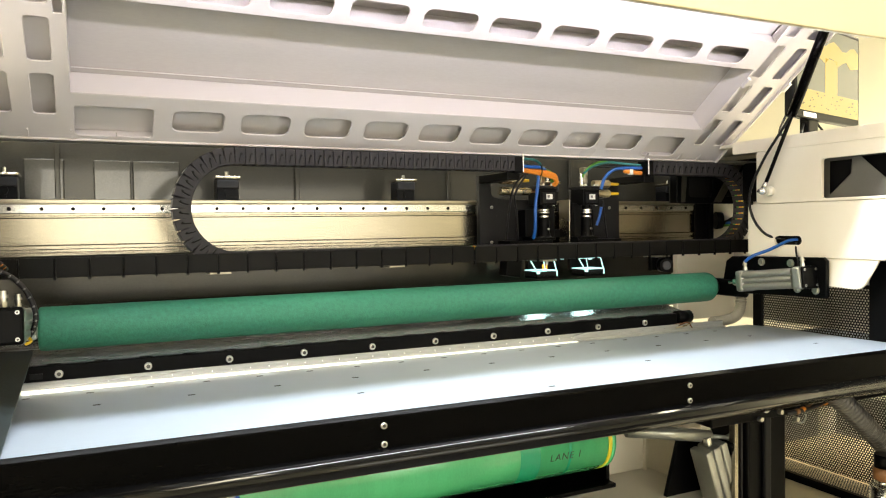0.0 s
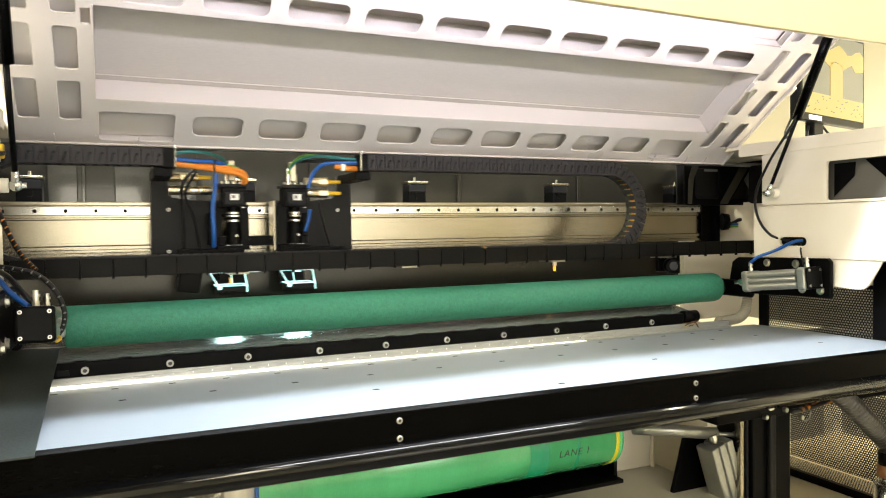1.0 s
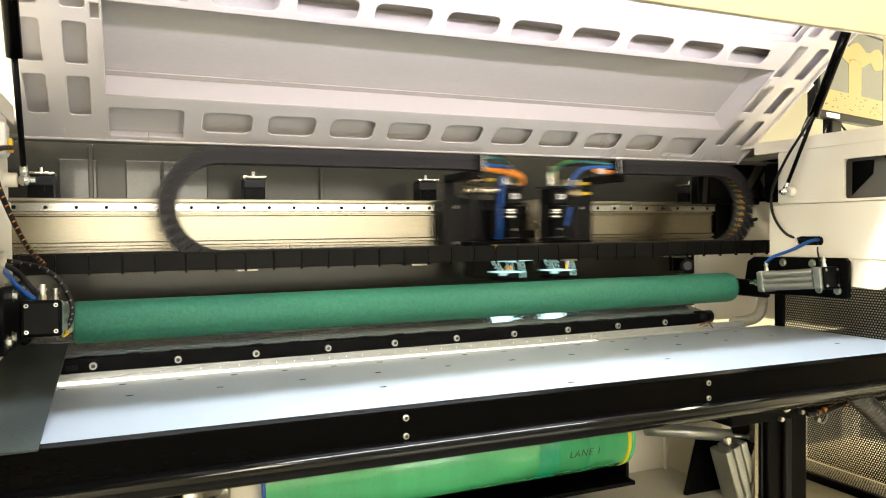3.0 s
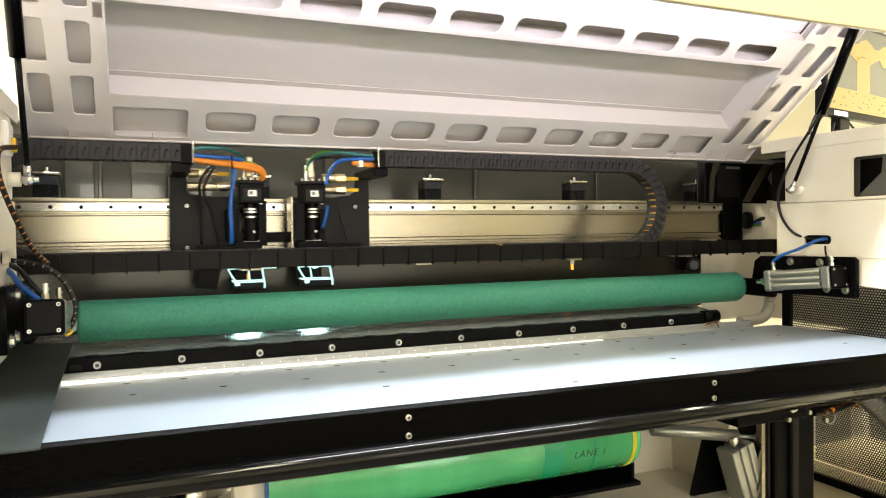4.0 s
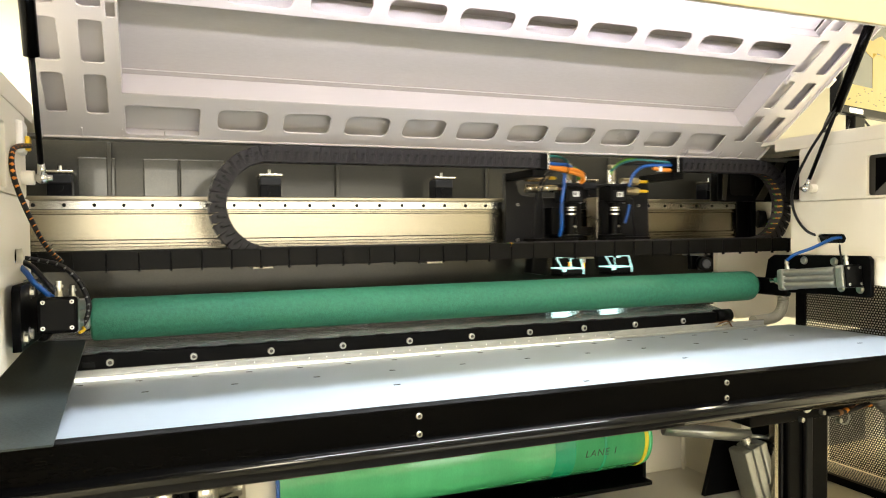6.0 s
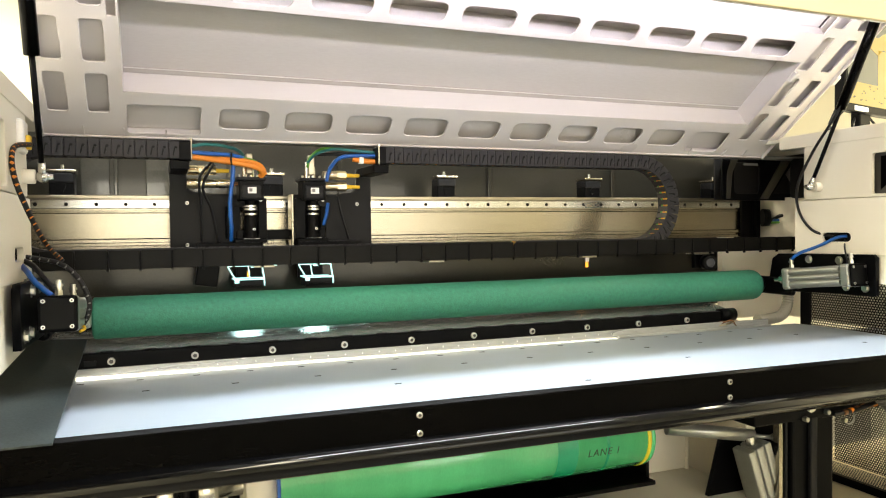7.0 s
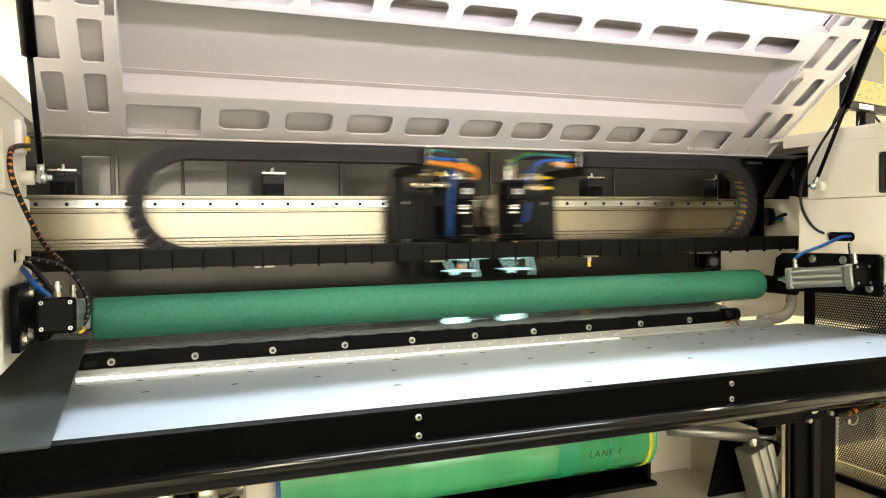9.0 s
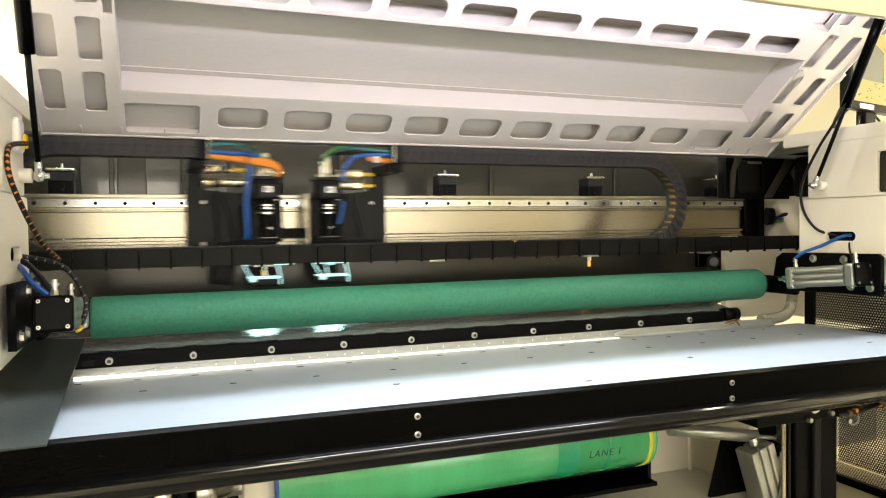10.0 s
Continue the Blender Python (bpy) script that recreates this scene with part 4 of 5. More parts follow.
# ---- gas struts ----
def build_strut(sign):
    X = lambda x: 0.779 + sign * (x - 0.779)
    s = thing("gas_strut", "black gas strut holding the lid open", "gas strut", "gas struts")
    a, b = Vector((X(1.65), -0.114, 1.339)), Vector((X(1.65), -0.335, 1.80))
    d = (b - a).normalized()
    bm = B()
    rod(bm, a + d * 0.02, a + d * 0.22, 0.0048, seg=16)
    part("rod", shade(bm), BLACK, s)
    bm = B()
    rod(bm, a + d * 0.205, b, 0.012, seg=20)
    part("cylinder", shade(bm), BLACKS, s)
    bm = B()
    bmesh.ops.create_uvsphere(bm, u_segments=20, v_segments=12, radius=0.0105, matrix=Matrix.Translation(a))
    rod(bm, a, a + d * 0.026, 0.0075, 0.0055, 16)
    rod(bm, a - Vector((0.016 * sign, 0, 0)), a + Vector((0.016 * sign, 0, 0)), 0.005, 0.005, 12)
    part("ball_joint", shade(bm), STEEL, s, "silver ball joint")


build_strut(1)
build_strut(-1)
c = part("hanging_cable", tube(B(), [(1.648, -0.225, 1.56), (1.64, -0.19, 1.50), (1.655, -0.115, 1.425), (1.672, -0.055, 1.345), (1.672, -0.058, 1.28), (1.672, -0.10, 1.228), (1.70, -0.14, 1.21)], 0.0036, 10, 10), CABLE)
tagged(c, "thin black cable hanging from the gas strut to the slot", "cable")


# ---- left cables ----
def build_left_cables():
    p = thing("cable_plug", "yellow plug in a pale plastic holder on the housing", "plug")
    part("holder", box(B(), -0.127, -0.112, -0.165, -0.112, 1.375, 1.43, 0.006), WHITE, p)
    part("plug", box(B(), -0.112, -0.105, -0.145, -0.125, 1.382, 1.405, 0.002), YELC, p)
    lines = ((CABLE, 0.0042, [(-0.106, -0.14, 1.39), (-0.118, -0.22, 1.375), (-0.115, -0.24, 1.33), (-0.10, -0.20, 1.27), (-0.085, -0.15, 1.225), (-0.068, -0.1, 1.197)], "dark braided cable with orange tracer"),
             (CABLE, 0.0042, [(-0.13, -0.1, 1.205), (-0.10, -0.11, 1.20), (-0.066, -0.12, 1.19), (-0.04, -0.13, 1.165), (-0.025, -0.14, 1.13), (-0.026, -0.15, 1.105), (-0.034, -0.16, 1.09)], "dark braided sensor cable"),
             (BLUE, 0.0045, [(-0.135, -0.10, 1.195), (-0.115, -0.16, 1.185), (-0.095, -0.2, 1.165), (-0.07, -0.22, 1.145)], "bright blue pneumatic air hose"),
             (CABLE, 0.0045, [(-0.13, -0.10, 1.20), (-0.105, -0.15, 1.19), (-0.085, -0.18, 1.17), (-0.064, -0.2, 1.145)], "black rubber pneumatic air hose"),
             (YELC, 0.0025, [(-0.034, -0.16, 1.09), (-0.03, -0.17, 1.085), (-0.036, -0.18, 1.082)], "thin yellow cable end wires"))
    for mat, r, pts, lab in lines:
        c = part("loose_cable", tube(B(), pts, r, 10, 10), mat)
        tagged(c, lab, "cable")
        if "tracer" in lab:
            for q in smooth_path(pts, 5)[1:-1]:
                bm = B()
                rod(bm, q + Vector((-0.001, -0.0016, 0.002)), q + Vector((0.002, -0.0016, -0.002)), 0.0032, 0.0032, 8)
                part("tracer", bm, ORANGE, c)
        elif "sensor" in lab:
            for q in smooth_path(pts, 5)[1:-1:2]:
                bm = B()
                rod(bm, q + Vector((-0.001, -0.0016, 0.001)), q + Vector((0.001, -0.0016, -0.001)), 0.0032, 0.0032, 8)
                part("tracer", bm, GREYC, c)


build_left_cables()


# ---- below the table ----
def perforated(bm, origin, a, b, na, nb, p, r):
    o, a, b = Vector(origin), Vector(a), Vector(b)
    for j in range(nb):
        for i in range(na):
            c = o + a * (p * (i + 0.5 + 0.5 * (j % 2))) + b * (p * 0.87 * (j + 0.5))
            out, inn = [], []
            for k in range(8):
                w = math.pi / 4 * k
                s = (1 if abs(math.cos(w)) > 0.9 or abs(math.sin(w)) > 0.9 else math.sqrt(2))
                out.append(bm.verts.new(c + a * (p / 2 * s * math.cos(w)) + b * (p * 0.435 * s * math.sin(w))))
                inn.append(bm.verts.new(c + a * (r * math.cos(w)) + b * (r * math.sin(w))))
            for k in range(8):
                bm.faces.new((out[k], out[(k + 1) % 8], inn[(k + 1) % 8], inn[k]))
    return bm


def build_lower():
    roll = thing("film_roll", "glossy green film roll marked by hand, yellow tape at its end", "film roll")
    yc, zc, rr = -0.10, 0.765, 0.076
    for name, x0, x1, r, mat in (("film", 0.285, 1.095, rr, ROLLG), ("tape_band", 1.095, 1.105, rr + 0.0006, YELLOW), ("film_end", 1.105, 1.116, rr, ROLLG), ("edge_band", 0.279, 0.2848, rr, BLUEE),
                                 ("core", 0.225, 0.279, 0.066, CREAM), ("shaft", 0.05, 1.14, 0.018, STEEL)):
        bm = B()
        rod(bm, (x0, yc, zc), (x1, yc, zc), r, r, 64)
        part(name, shade(bm), mat, roll)
    for x0, x1 in ((0.865, 0.935), (0.995, 1.008)):
        bm = B()
        rod(bm, (x0, yc, zc), (x1 - 0.02, yc, zc), rr + 0.0005, rr + 0.0005, 64, cap=False)
        part("film_overlap", shade(bm), ROLLD, roll)
    cu = bpy.data.curves.new("marking", "FONT")
    cu.body, cu.size, cu.extrude, cu.align_x, cu.shear = "LANE 1", 0.023, 0.0002, "LEFT", 0.15
    cu.space_character, cu.offset = 1.15, -0.0002
    tmp = bpy.data.objects.new("marking", cu)
    scene.collection.objects.link(tmp)
    me = bpy.data.meshes.new_from_object(tmp.evaluated_get(bpy.context.evaluated_depsgraph_get()))
    bm = B()
    bm.from_mesh(me)
    bpy.data.objects.remove(tmp)
    for v in bm.verts:
        w = radians(194) - v.co.y / (rr + 0.001)
        q = rr + 0.001 + v.co.z
        v.co = Vector((0.938 + v.co.x, yc + q * math.cos(w), zc + q * math.sin(w)))
    part("marking", bm, INK, roll, "handwritten black lettering")
    for x, w, z1 in ((0.02, 0.012, 0.86), (1.135, 0.01, 0.80)):
        h = thing("roll_bracket", "black steel plate carrying the film roll shaft", "bracket", "roll brackets")
        part("plate", plate(rrect(-0.12 if x > 1 else -0.2, 0.06, 0.64, z1, 0.01), [], w, YZ(x), 0.001), BLACK, h)
    part_ = thing("roll_cradle", "black steel cradle behind the film roll", "cradle")
    part("back", box(B(), 0.21, 1.128, 0.03, 0.04, 0.62, 0.95, 0.002), BLACK, part_)
    part("bottom", box(B(), 0.21, 1.128, -0.16, 0.04, 0.655, 0.665, 0.002), BLACK, part_)
    # air fittings left of the roll
    fm = thing("shaft_clutch", "silver clutch rings on the film roll shaft", "clutch")
    for x0, x1, r, m in ((0.06, 0.11, 0.045, STEEL), (0.115, 0.13, 0.052, BLACK), (0.135, 0.18, 0.04, STEEL)):
        bm = B()
        rod(bm, (x0, yc, zc), (x1, yc, zc), r, r, 32)
        part("ring", shade(bm), m, fm)
    # cream base frame
    base = thing("base_frame", "cream painted welded base frame of the machine", "machine frame")
    part("rear_wall", box(B(), -0.6, 1.745, 0.24, 0.25, 0.0, 0.96, 0.002), CREAM, base)
    part("shelf", box(B(), -0.2, 1.42, -0.30, 0.235, 0.575, 0.59, 0.002), CREAM, base)
    part("inner_panel", box(B(), 1.142, 1.396, 0.060, 0.070, 0.592, 0.955, 0.002), CREAM, base)
    part("inner_panel", box(B(), 1.404, 1.62, 0.074, 0.084, 0.45, 0.955, 0.002), CREAM, base)
    part("weld_seam", tube(B(), [(1.40, 0.060, 0.55), (1.401, 0.059, 0.66), (1.399, 0.060, 0.75), (1.40, 0.060, 0.95)], 0.006, 8, 10, 0.0006, 0.01), CREAM, base)
    bm = B()
    socket_screw(bm, (1.19, 0.06, 0.615), (0, -1, 0), 0.006, 0.004)
    part("panel_screw", bm, ZINC, base)
    part("apron", box(B(), 1.665, 2.12, 0.215, 0.235, 0.96, 1.17, 0.002), CREAM, base)
    # added panel that hides the bright wall behind the upper screen
    part("added_baffle", box(B(), 1.90, 1.91, -0.60, 0.21, 0.96, 1.155, 0.002), CREAM, base)
    part("base_plate", box(B(), 1.3, 2.4, -0.75, 0.235, 0.50, 0.512, 0.002), TAN, base)
    part("base_edge", box(B(), 1.858, 1.876, -0.74, 0.08, 0.512, 0.534, 0.002), BLACK, base)
    for x, y in ((-0.55, 0.19), (1.69, 0.19), (1.345, -0.74), (2.34, -0.74)):
        part("leg", box(B(), x, x + 0.05, y, y + 0.045, 0.0, 0.499 if x > 1 else 0.574, 0.004), CREAM, base)
    # black column with lift cylinder
    col = thing("lift_column", "black square lift column under the table", "column")
    part("column", box(B(), 1.455, 1.585, -0.24, -0.12, 0.45, 0.845, 0.006), BLACK, col)
    part("corner_rail", box(B(), 1.50, 1.52, -0.252, -0.2405, 0.45, 0.79, 0.003), GREYBLK, col)
    part("head_block", box(B(), 1.33, 1.66, -0.25, -0.08, 0.785, 0.866, 0.004), BLACK, col)
    part("side_arm", box(B(), 1.662, 2.10, -0.25, -0.12, 0.792, 0.866, 0.004), BLACK, col)
    part("cable_clip", tube(B(), [(1.60, -0.252, 0.78), (1.606, -0.256, 0.768), (1.62, -0.256, 0.764), (1.634, -0.254, 0.77), (1.64, -0.252, 0.782)], 0.0022, 6, 5), GREYC, col)
    part("side_rail", box(B(), 1.425, 1.436, -0.23, -0.21, 0.45, 0.80, 0.002), ALU, col)
    part("side_rail", box(B(), 1.444, 1.451, -0.23, -0.215, 0.45, 0.78, 0.002), GREYBLK, col)
    for x, z in ((1.478, 0.79), (1.545, 0.80), (1.60, 0.775)):
        bm = B()
        rod(bm, (x, -0.251, z), (x, -0.262, z), 0.0065, 0.006, 6)
        part("bolt", bm, ZINC, col)
    lc = thing("lift_cylinder", "tilted ribbed aluminium lift cylinder", "pneumatic cylinder")
    m = pose(1.412, -0.19, 0.622, 0, -18, 0)
    bm = B()
    for x in (-0.025, 0.0, 0.025):
        box(bm, x - 0.0098, x + 0.0098, -0.028, 0.028, -0.14, 0.108, 0.004)
    box(bm, -0.033, 0.033, -0.022, 0.022, -0.14, 0.105, 0.002)
    bm.transform(m)
    part("barrel", bm, CAST, lc)
    bm = B()
    box(bm, 0.037, 0.05, -0.03, -0.012, -0.14, 0.10, m=m)
    for k in range(17):
        box(bm, 0.04, 0.047, -0.034, -0.03, -0.132 + 0.0135 * k, -0.125 + 0.0135 * k, m=m)
    part("toothed_strip", bm, BLACK, lc)
    bm = B()
    rod(bm, (0, 0, 0.11), (0.0, 0, 0.13), 0.012)
    bm.transform(m)
    part("rod", bm, STEEL, lc)
    bk = thing("cylinder_stand", "black triangular stand of the lift cylinder", "bracket")
    part("plate", plate([(1.27, 0.46), (1.47, 0.46), (1.47, 0.70), (1.35, 0.73)], [], 0.012, XZ(-0.12), 0.001), BLACK, bk)
    tc = thing("tension_cylinder", "slim silver air cylinder slung below the table", "pneumatic cylinder")
    bm = B()
    rod(bm, (1.19, -0.12, 0.768), (1.39, -0.185, 0.744), 0.016, 0.015, 28)
    part("barrel", shade(bm), CAST, tc)
    bm = B()
    rod(bm, (1.39, -0.185, 0.744), (1.435, -0.20, 0.738), 0.005)
    bmesh.ops.create_uvsphere(bm, u_segments=14, v_segments=8, radius=0.009, matrix=Matrix.Translation((1.437, -0.20, 0.738)))
    part("rod_end", shade(bm), CAST, tc)
    bm = B()
    rod(bm, (1.40, -0.33, 0.85), (1.40, -0.345, 0.842), 0.012, 0.01, 8)
    t = part("hanging_nut", bm, ZINC)
    tagged(t, "loose zinc nut under the rail", "nut")
    # perforated screens
    pf = thing("perforated_screen", "black perforated steel screen beside the table", "screen", "perforated screens")
    part("mesh", perforated(B(), (1.755, -0.022, 0.955), (0, -1, 0), (0, 0, 1), 42, 21, 0.0075, 0.0023), PERF, pf)
    part("frame_bar", box(B(), 1.75, 1.762, -0.021, 0.008, 0.95, 1.10, 0.002), BLACK, pf)
    part("frame_bar", box(B(), 1.75, 1.77, -0.46, -0.338, 0.957, 1.16, 0.002), BLACK, pf)
    part("top_bar", box(B(), 1.757, 1.775, -0.337, -0.022, 1.09, 1.10, 0.002), BLACK, pf)
    pf = thing("perforated_screen", "black perforated steel screen over the cream base", "screen", "perforated screens")
    part("mesh", perforated(B(), (1.965, 0.08, 0.535), (0, -1, 0), (0, 0, 1), 76, 60, 0.0075, 0.0019), PERF, pf)
    part("floor_mesh", perforated(B(), (1.878, 0.08, 0.532), (0, -1, 0), (1, 0, 0), 76, 13, 0.0075, 0.0023), PERF, pf)
    part("back_mesh", perforated(B(), (1.77, 0.085, 0.535), (1, 0, 0), (0, 0, 1), 26, 60, 0.0075, 0.0023), PERF, pf)
    # hoses
    h = part("suction_hose", tube(B(), [(1.63, -0.31, 0.868), (1.668, -0.31, 0.837), (1.715, -0.31, 0.802), (1.761, -0.31, 0.765), (1.81, -0.305, 0.728), (1.86, -0.30, 0.69), (1.92, -0.29, 0.64), (1.95, -0.28, 0.60)], 0.0225, 16, 20, 0.0032, 0.0125), HOSEM)
    tagged(h, "ribbed grey suction hose", "hose")
    v = thing("hose_valve", "brass fitting on a steel pipe below the suction hose", "valve")
    for z0, z1, r, m in ((0.652, 0.684, 0.024, BLACK), (0.622, 0.652, 0.026, RUST), (0.606, 0.622, 0.02, STEEL), (0.512, 0.606, 0.034, STEEL)):
        bm = B()
        rod(bm, (1.802, -0.345, z0), (1.802, -0.345, z1), r, r, 28)
        part("ring", shade(bm), m, v)
    h = part("clear_hose", tube(B(), [(1.735, 0.03, 1.085), (1.73, 0.03, 1.04), (1.715, 0.025, 1.005), (1.68, 0.02, 0.987), (1.60, 0.012, 0.983)], 0.013, 14, 24, 0.0022, 0.008), CLEARH)
    tagged(h, "clear ribbed plastic hose", "hose")
    c = part("braided_cable", tube(B(), [(1.56, -0.26, 0.795), (1.62, -0.27, 0.80), (1.68, -0.27, 0.812), (1.75, -0.26, 0.815)], 0.006, 10, 8), CABLE)
    tagged(c, "black cable with orange braid", "cable")
    for k in range(9):
        x = 1.585 + 0.02 * k
        bm = B()
        rod(bm, (x, -0.268, 0.797 + 0.0022 * k), (x + 0.008, -0.268, 0.799 + 0.0022 * k), 0.0068, 0.0068, 10)
        part("braid", bm, ORANGE if k % 2 else RUST, c)
    # lens under the tray
    s = thing("vision_sensor", "small black round vision sensor under the cable tray", "sensor")
    bm = B()
    rod(bm, (1.56, 0.17, 1.138), (1.545, 0.13, 1.137), 0.021, 0.020, 28)
    part("barrel", shade(bm), BLACK, s)
    bm = B()
    rod(bm, (1.545, 0.13, 1.137), (1.5445, 0.1285, 1.137), 0.013, 0.012, 24)
    part("lens", bm, GLASSY, s)
    part("bracket", box(B(), 1.52, 1.60, 0.165, 0.18, 1.12, 1.172, 0.002), BLACK, s)
    part("white_cap", box(B(), 1.50, 1.535, 0.12, 0.18, 1.162, 1.167, 0.001), WHITE, s)
    s = thing("amber_sensor", "tiny amber sensor light on the rear beam", "sensor")
    part("housing", box(B(), 1.238, 1.249, 0.293, 0.2995, 1.142, 1.16, 0.001), WHITE, s)
    part("indicator", box(B(), 1.24, 1.247, 0.295, 0.2995, 1.126, 1.1415), AMBERL, s)
    t = part("axis_motor_leads", tube(B(), [(1.868, 0.25, 1.25), (1.90, 0.24, 1.262), (1.90, 0.22, 1.27), (1.915, 0.2, 1.272)], 0.006, 10, 8), CABLE)
    tagged(t, "black motor leads at the end of the axis", "cable")
    m_ = thing("axis_motor", "round black motor connector at the axis end", "motor")
    bm = B()
    rod(bm, (1.867, 0.26, 1.265), (1.885, 0.25, 1.265), 0.028, 0.026, 28)
    part("housing", shade(bm), BLACK, m_)
    for mat, z in ((BLUE, 1.255), (GREENC, 1.248)):
        part("lead", tube(B(), [(1.885, 0.25, z), (1.90, 0.23, z + 0.002), (1.915, 0.21, z - 0.002)], 0.004, 8, 6), mat, m_)


build_lower()


# ---- monitor ----
def build_monitor():
    mo = thing("monitor", "black square monitor showing a yellow inspection picture", "monitor", at=(0, 0, 0))
    M = Matrix.Translation((1.884, -0.02, 1.562)) @ pose(0, 0, 0, 0, 0, 14) @ Matrix.Diagonal((1.32, 1, 1, 1))
    part("case", box(B(), 0, 0.345, 0.0, 0.03, 0.0, 0.29, 0.006, m=M), BLACK, mo)
    scr = part("screen", box(B(), 0.013, 0.332, -0.0015, 0.001, 0.022, 0.277, m=M), SCRG, mo, "lit grey and yellow screen")
    bm = B()
    box(bm, 0.013, 0.332, -0.0022, -0.0016, 0.022, 0.085, m=M)
    box(bm, 0.15, 0.215, -0.0022, -0.0016, 0.085, 0.19, m=M)
    pts = [(0.013, 0.185)] + [(0.013 + 0.319 * i / 14, 0.185 + 0.012 * math.sin(i * 1.9)) for i in range(1, 14)] + [(0.332, 0.185), (0.332, 0.232)] + [(0.332 - 0.319 * i / 14, 0.235 + 0.012 * math.sin(i * 1.3)) for i in range(1, 14)] + [(0.013, 0.235)]
    part("picture_band", plate(pts, [], 0.0006, M @ axes((0, -0.0019, 0), (1, 0, 0), (0, 0, 1))), SCRY, scr)
    part("picture_area", bm, SCRY, scr)
    bm = B()
    rnd = random.Random(4)
    for k in range(34):
        x, z = rnd.uniform(0.02, 0.32), rnd.uniform(0.03, 0.078)
        box(bm, x, x + rnd.uniform(0.003, 0.008), -0.0028, -0.0023, z, z + 0.003, m=M)
    part("picture_marks", bm, SCRD, scr)
    part("sticker", box(B(), 0.045, 0.105, -0.002, 0.0, 0.004, 0.017, m=M), LABEL, mo, "white sticker")
    part("pole", box(B(), 0.09, 0.14, 0.012, 0.04, -0.09, 0.01, 0.004, m=M), BLACK, mo)
    part("foot", box(B(), 0.06, 0.18, -0.02, 0.10, -0.084, -0.078, 0.002, m=M), BLACK, mo)
    for k, pts in enumerate(([(0.02, 0.03, 0.02), (-0.02, 0.02, -0.02), (-0.05, 0.01, -0.05), (-0.06, 0.0, -0.08)], [(0.05, 0.03, 0.01), (0.01, 0.03, -0.02), (-0.03, 0.02, -0.045), (-0.04, 0.0, -0.08)],
                             [(0.10, 0.03, 0.0), (0.07, 0.02, -0.04), (0.05, 0.0, -0.08)], [(0.16, 0.03, 0.0), (0.19, 0.02, -0.03), (0.24, 0.0, -0.06), (0.27, 0.0, -0.08)])):
        c = part("monitor_cable", tube(B(), [M @ Vector(p) for p in pts], 0.0035, 8, 8), CABLE)
        tagged(c, "black cable behind the monitor", "cable", "monitor cables")
    w = thing("window_trim", "pale moulding on the wall behind the monitor", "moulding", kind="structure")
    part("board", box(B(), 2.6, 4.2, 3.36, 3.398, 1.86, 1.95, 0.004), WHITE, w)


build_monitor()


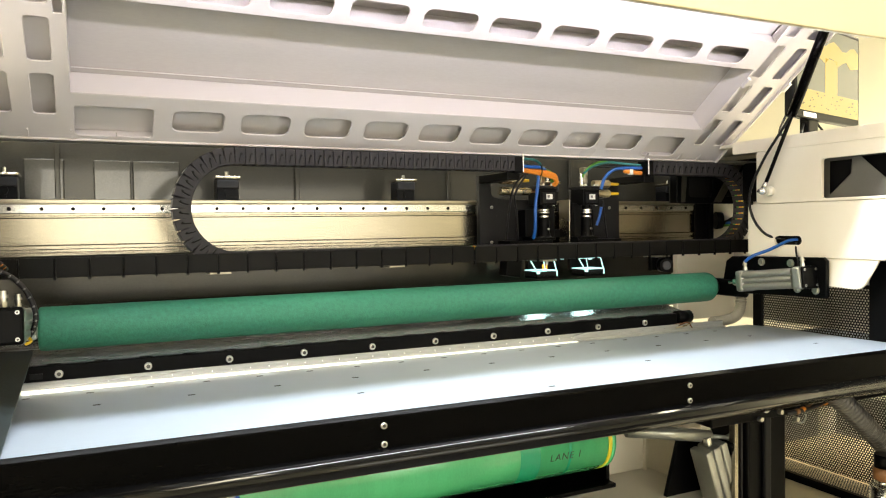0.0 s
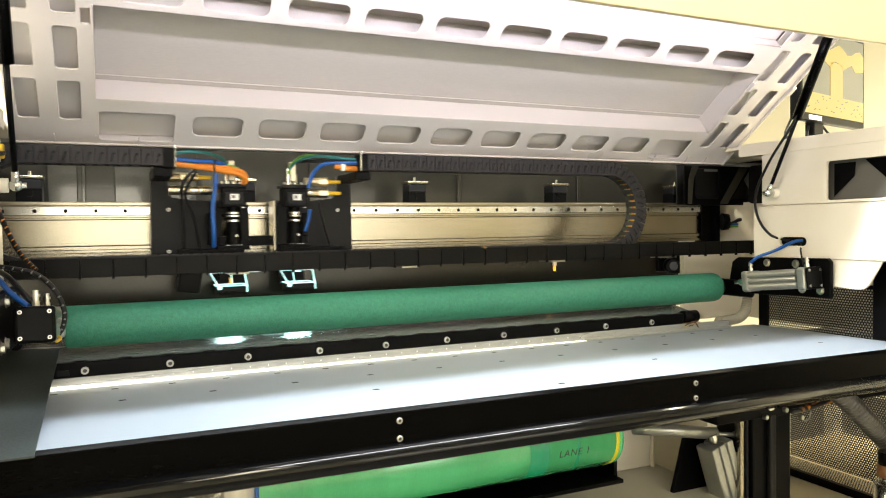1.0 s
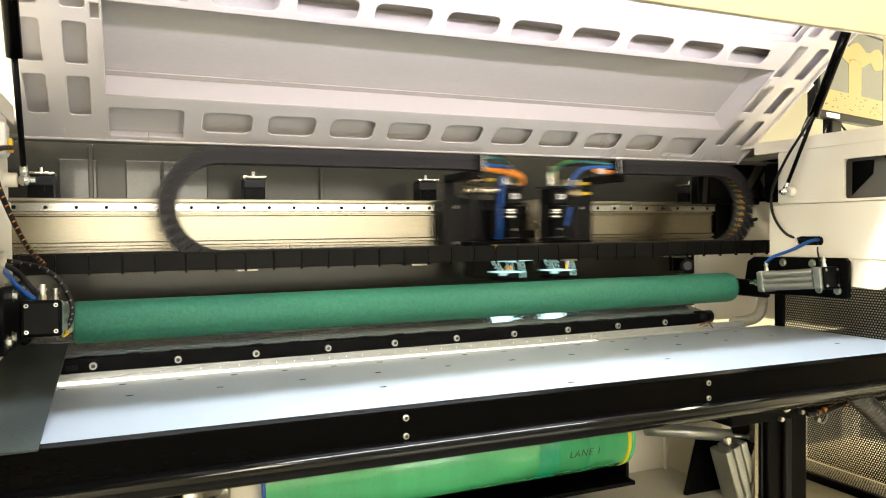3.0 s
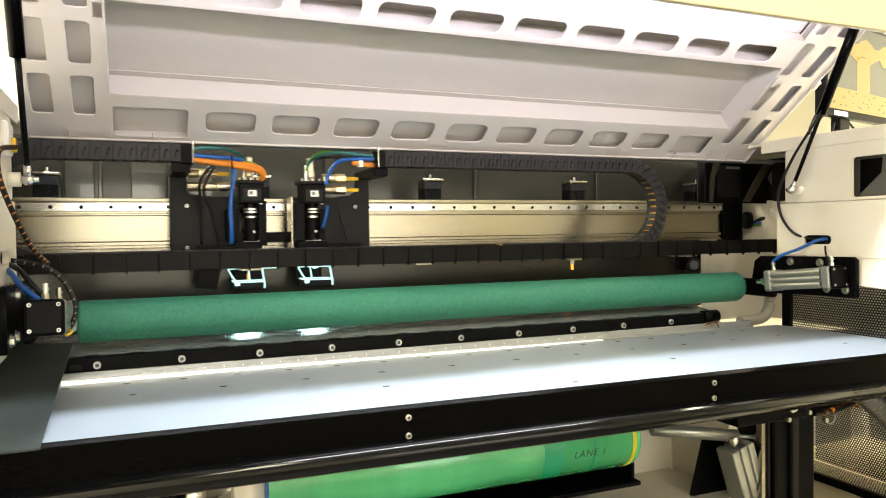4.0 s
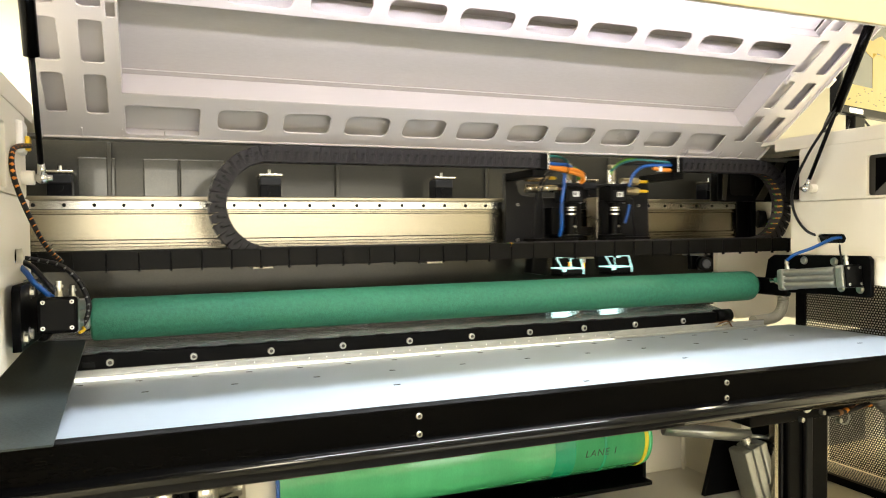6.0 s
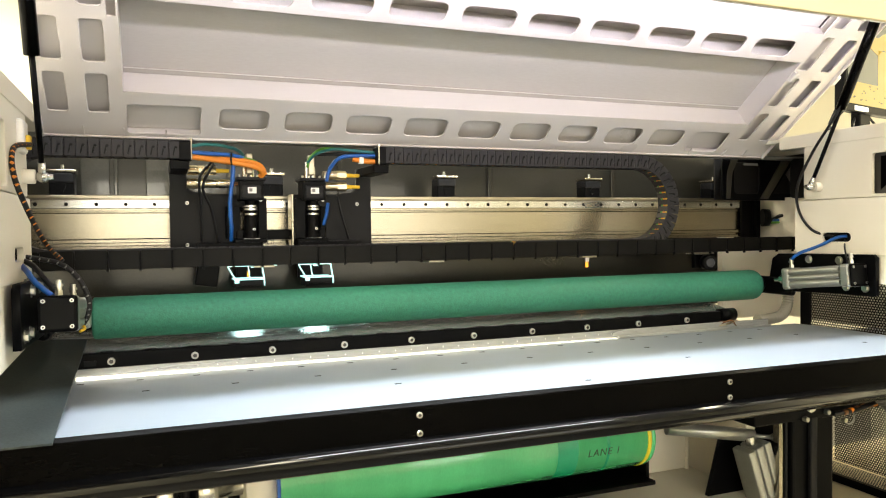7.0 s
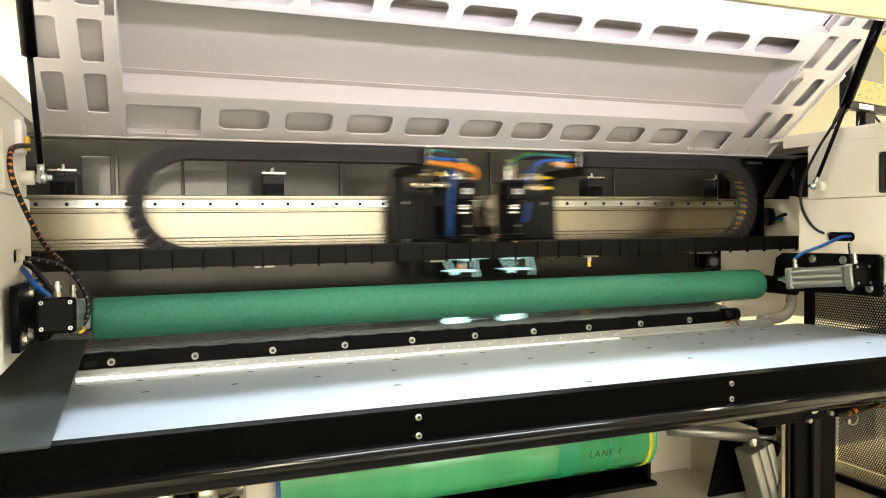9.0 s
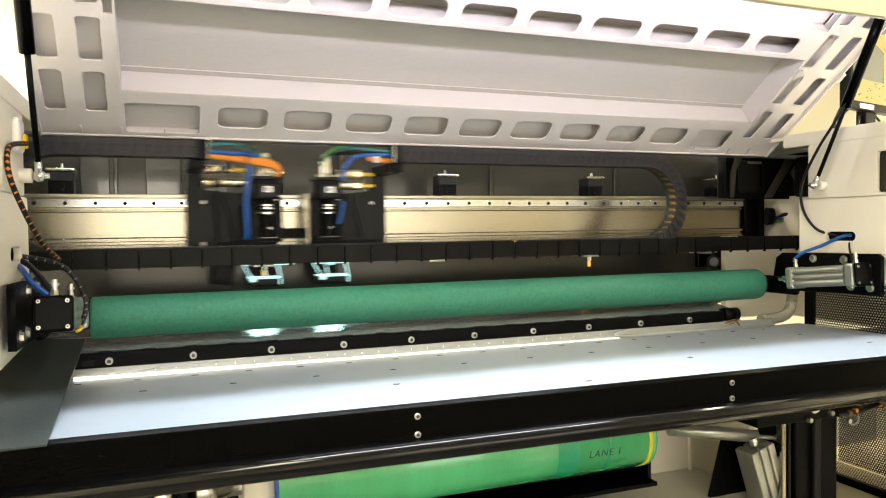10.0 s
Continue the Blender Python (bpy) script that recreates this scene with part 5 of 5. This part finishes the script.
# ---- what moves ----
TRAVEL = [
    (0.0, 0.989), (0.4, 0.985), (0.5, 0.945), (0.6, 0.814), (0.7, 0.613), (0.8, 0.391), (0.9, 0.22), (1.0, 0.135), (1.1, 0.121), (1.2, 0.182),
    (1.3, 0.29), (1.4, 0.476), (1.5, 0.732), (1.6, 0.91), (1.7, 0.991), (1.8, 0.996), (1.9, 0.981), (2.0, 0.85), (2.1, 0.67), (2.2, 0.438),
    (2.3, 0.263), (2.4, 0.167), (2.5, 0.121), (2.6, 0.15), (2.7, 0.26), (2.8, 0.40), (2.9, 0.61), (3.0, 0.82), (3.1, 0.95), (3.2, 0.992),
    (3.3, 0.985), (3.4, 0.91), (3.5, 0.75), (3.6, 0.54), (3.7, 0.34), (3.8, 0.19), (3.9, 0.136), (4.0, 0.144), (4.1, 0.265), (4.2, 0.46),
    (4.3, 0.69), (4.4, 0.85), (4.5, 0.931), (4.6, 0.956), (4.7, 0.901), (4.8, 0.76), (4.9, 0.57), (5.0, 0.37), (5.1, 0.22), (5.2, 0.14),
    (5.3, 0.12), (5.4, 0.125), (5.5, 0.182), (5.6, 0.33), (5.7, 0.53), (5.8, 0.70), (5.9, 0.86), (6.0, 0.955), (6.1, 0.985), (6.2, 0.965),
    (6.3, 0.87), (6.4, 0.69), (6.5, 0.47), (6.6, 0.28), (6.7, 0.16), (6.8, 0.119), (6.9, 0.114), (7.0, 0.115), (7.1, 0.178), (7.2, 0.30),
    (7.3, 0.49), (7.4, 0.69), (7.5, 0.867), (7.6, 0.966), (7.7, 0.98), (7.8, 0.953), (7.9, 0.855), (8.0, 0.67), (8.1, 0.45), (8.2, 0.26),
    (8.3, 0.155), (8.4, 0.122), (8.5, 0.115), (8.6, 0.112), (8.7, 0.143), (8.8, 0.25), (8.9, 0.43), (9.0, 0.63), (9.1, 0.82), (9.2, 0.94),
    (9.3, 0.985), (9.4, 0.985), (9.5, 0.96), (9.6, 0.85), (9.7, 0.68), (9.8, 0.47), (9.9, 0.28), (10.0, 0.151)]
PITCH, BEND, TOP, CHAIN_Y = 0.0213, 0.110, 1.412, 0.105


def plate_at(t):
    """Where the carriage's edge stands at t seconds."""
    ts, xs = [a for a, _ in TRAVEL], [b for _, b in TRAVEL]
    return 0.07 + (float(np.interp(t, ts, xs)) - 0.07) * 1.009


def link_pose(s, a, centre, side):
    """The pose of a link s metres along a chain from its end a; side -1 bends away to smaller x."""
    top = (a - centre) * -side
    if s < top:
        return pose(a + side * s, CHAIN_Y, TOP)
    w = (s - top) / BEND
    if w < math.pi:
        return pose(centre + side * BEND * math.sin(w), CHAIN_Y, TOP - BEND + BEND * math.cos(w), 0, math.degrees(w) * side, 0)
    return pose(centre - side * (s - top - math.pi * BEND), CHAIN_Y, TOP - 2 * BEND, 0, 180 * side, 0)


def motions():
    times = [i / 10 for i in range(101)]
    walk(carriage, [(t, pose(plate_at(t), 0, 0)) for t in times])
    for links, side, off, zero, start in ((links_left, -1, 0.018, 0.332, 0.989), (links_right, 1, 0.458, 1.272, 0.121)):
        for i, link in enumerate(links):
            rows = []
            for t in times:
                x = plate_at(t)
                rows.append((t, link_pose((i + 0.5) * PITCH, x + off, zero + (x - start) / 2, side)))
            walk(link, rows)


motions()
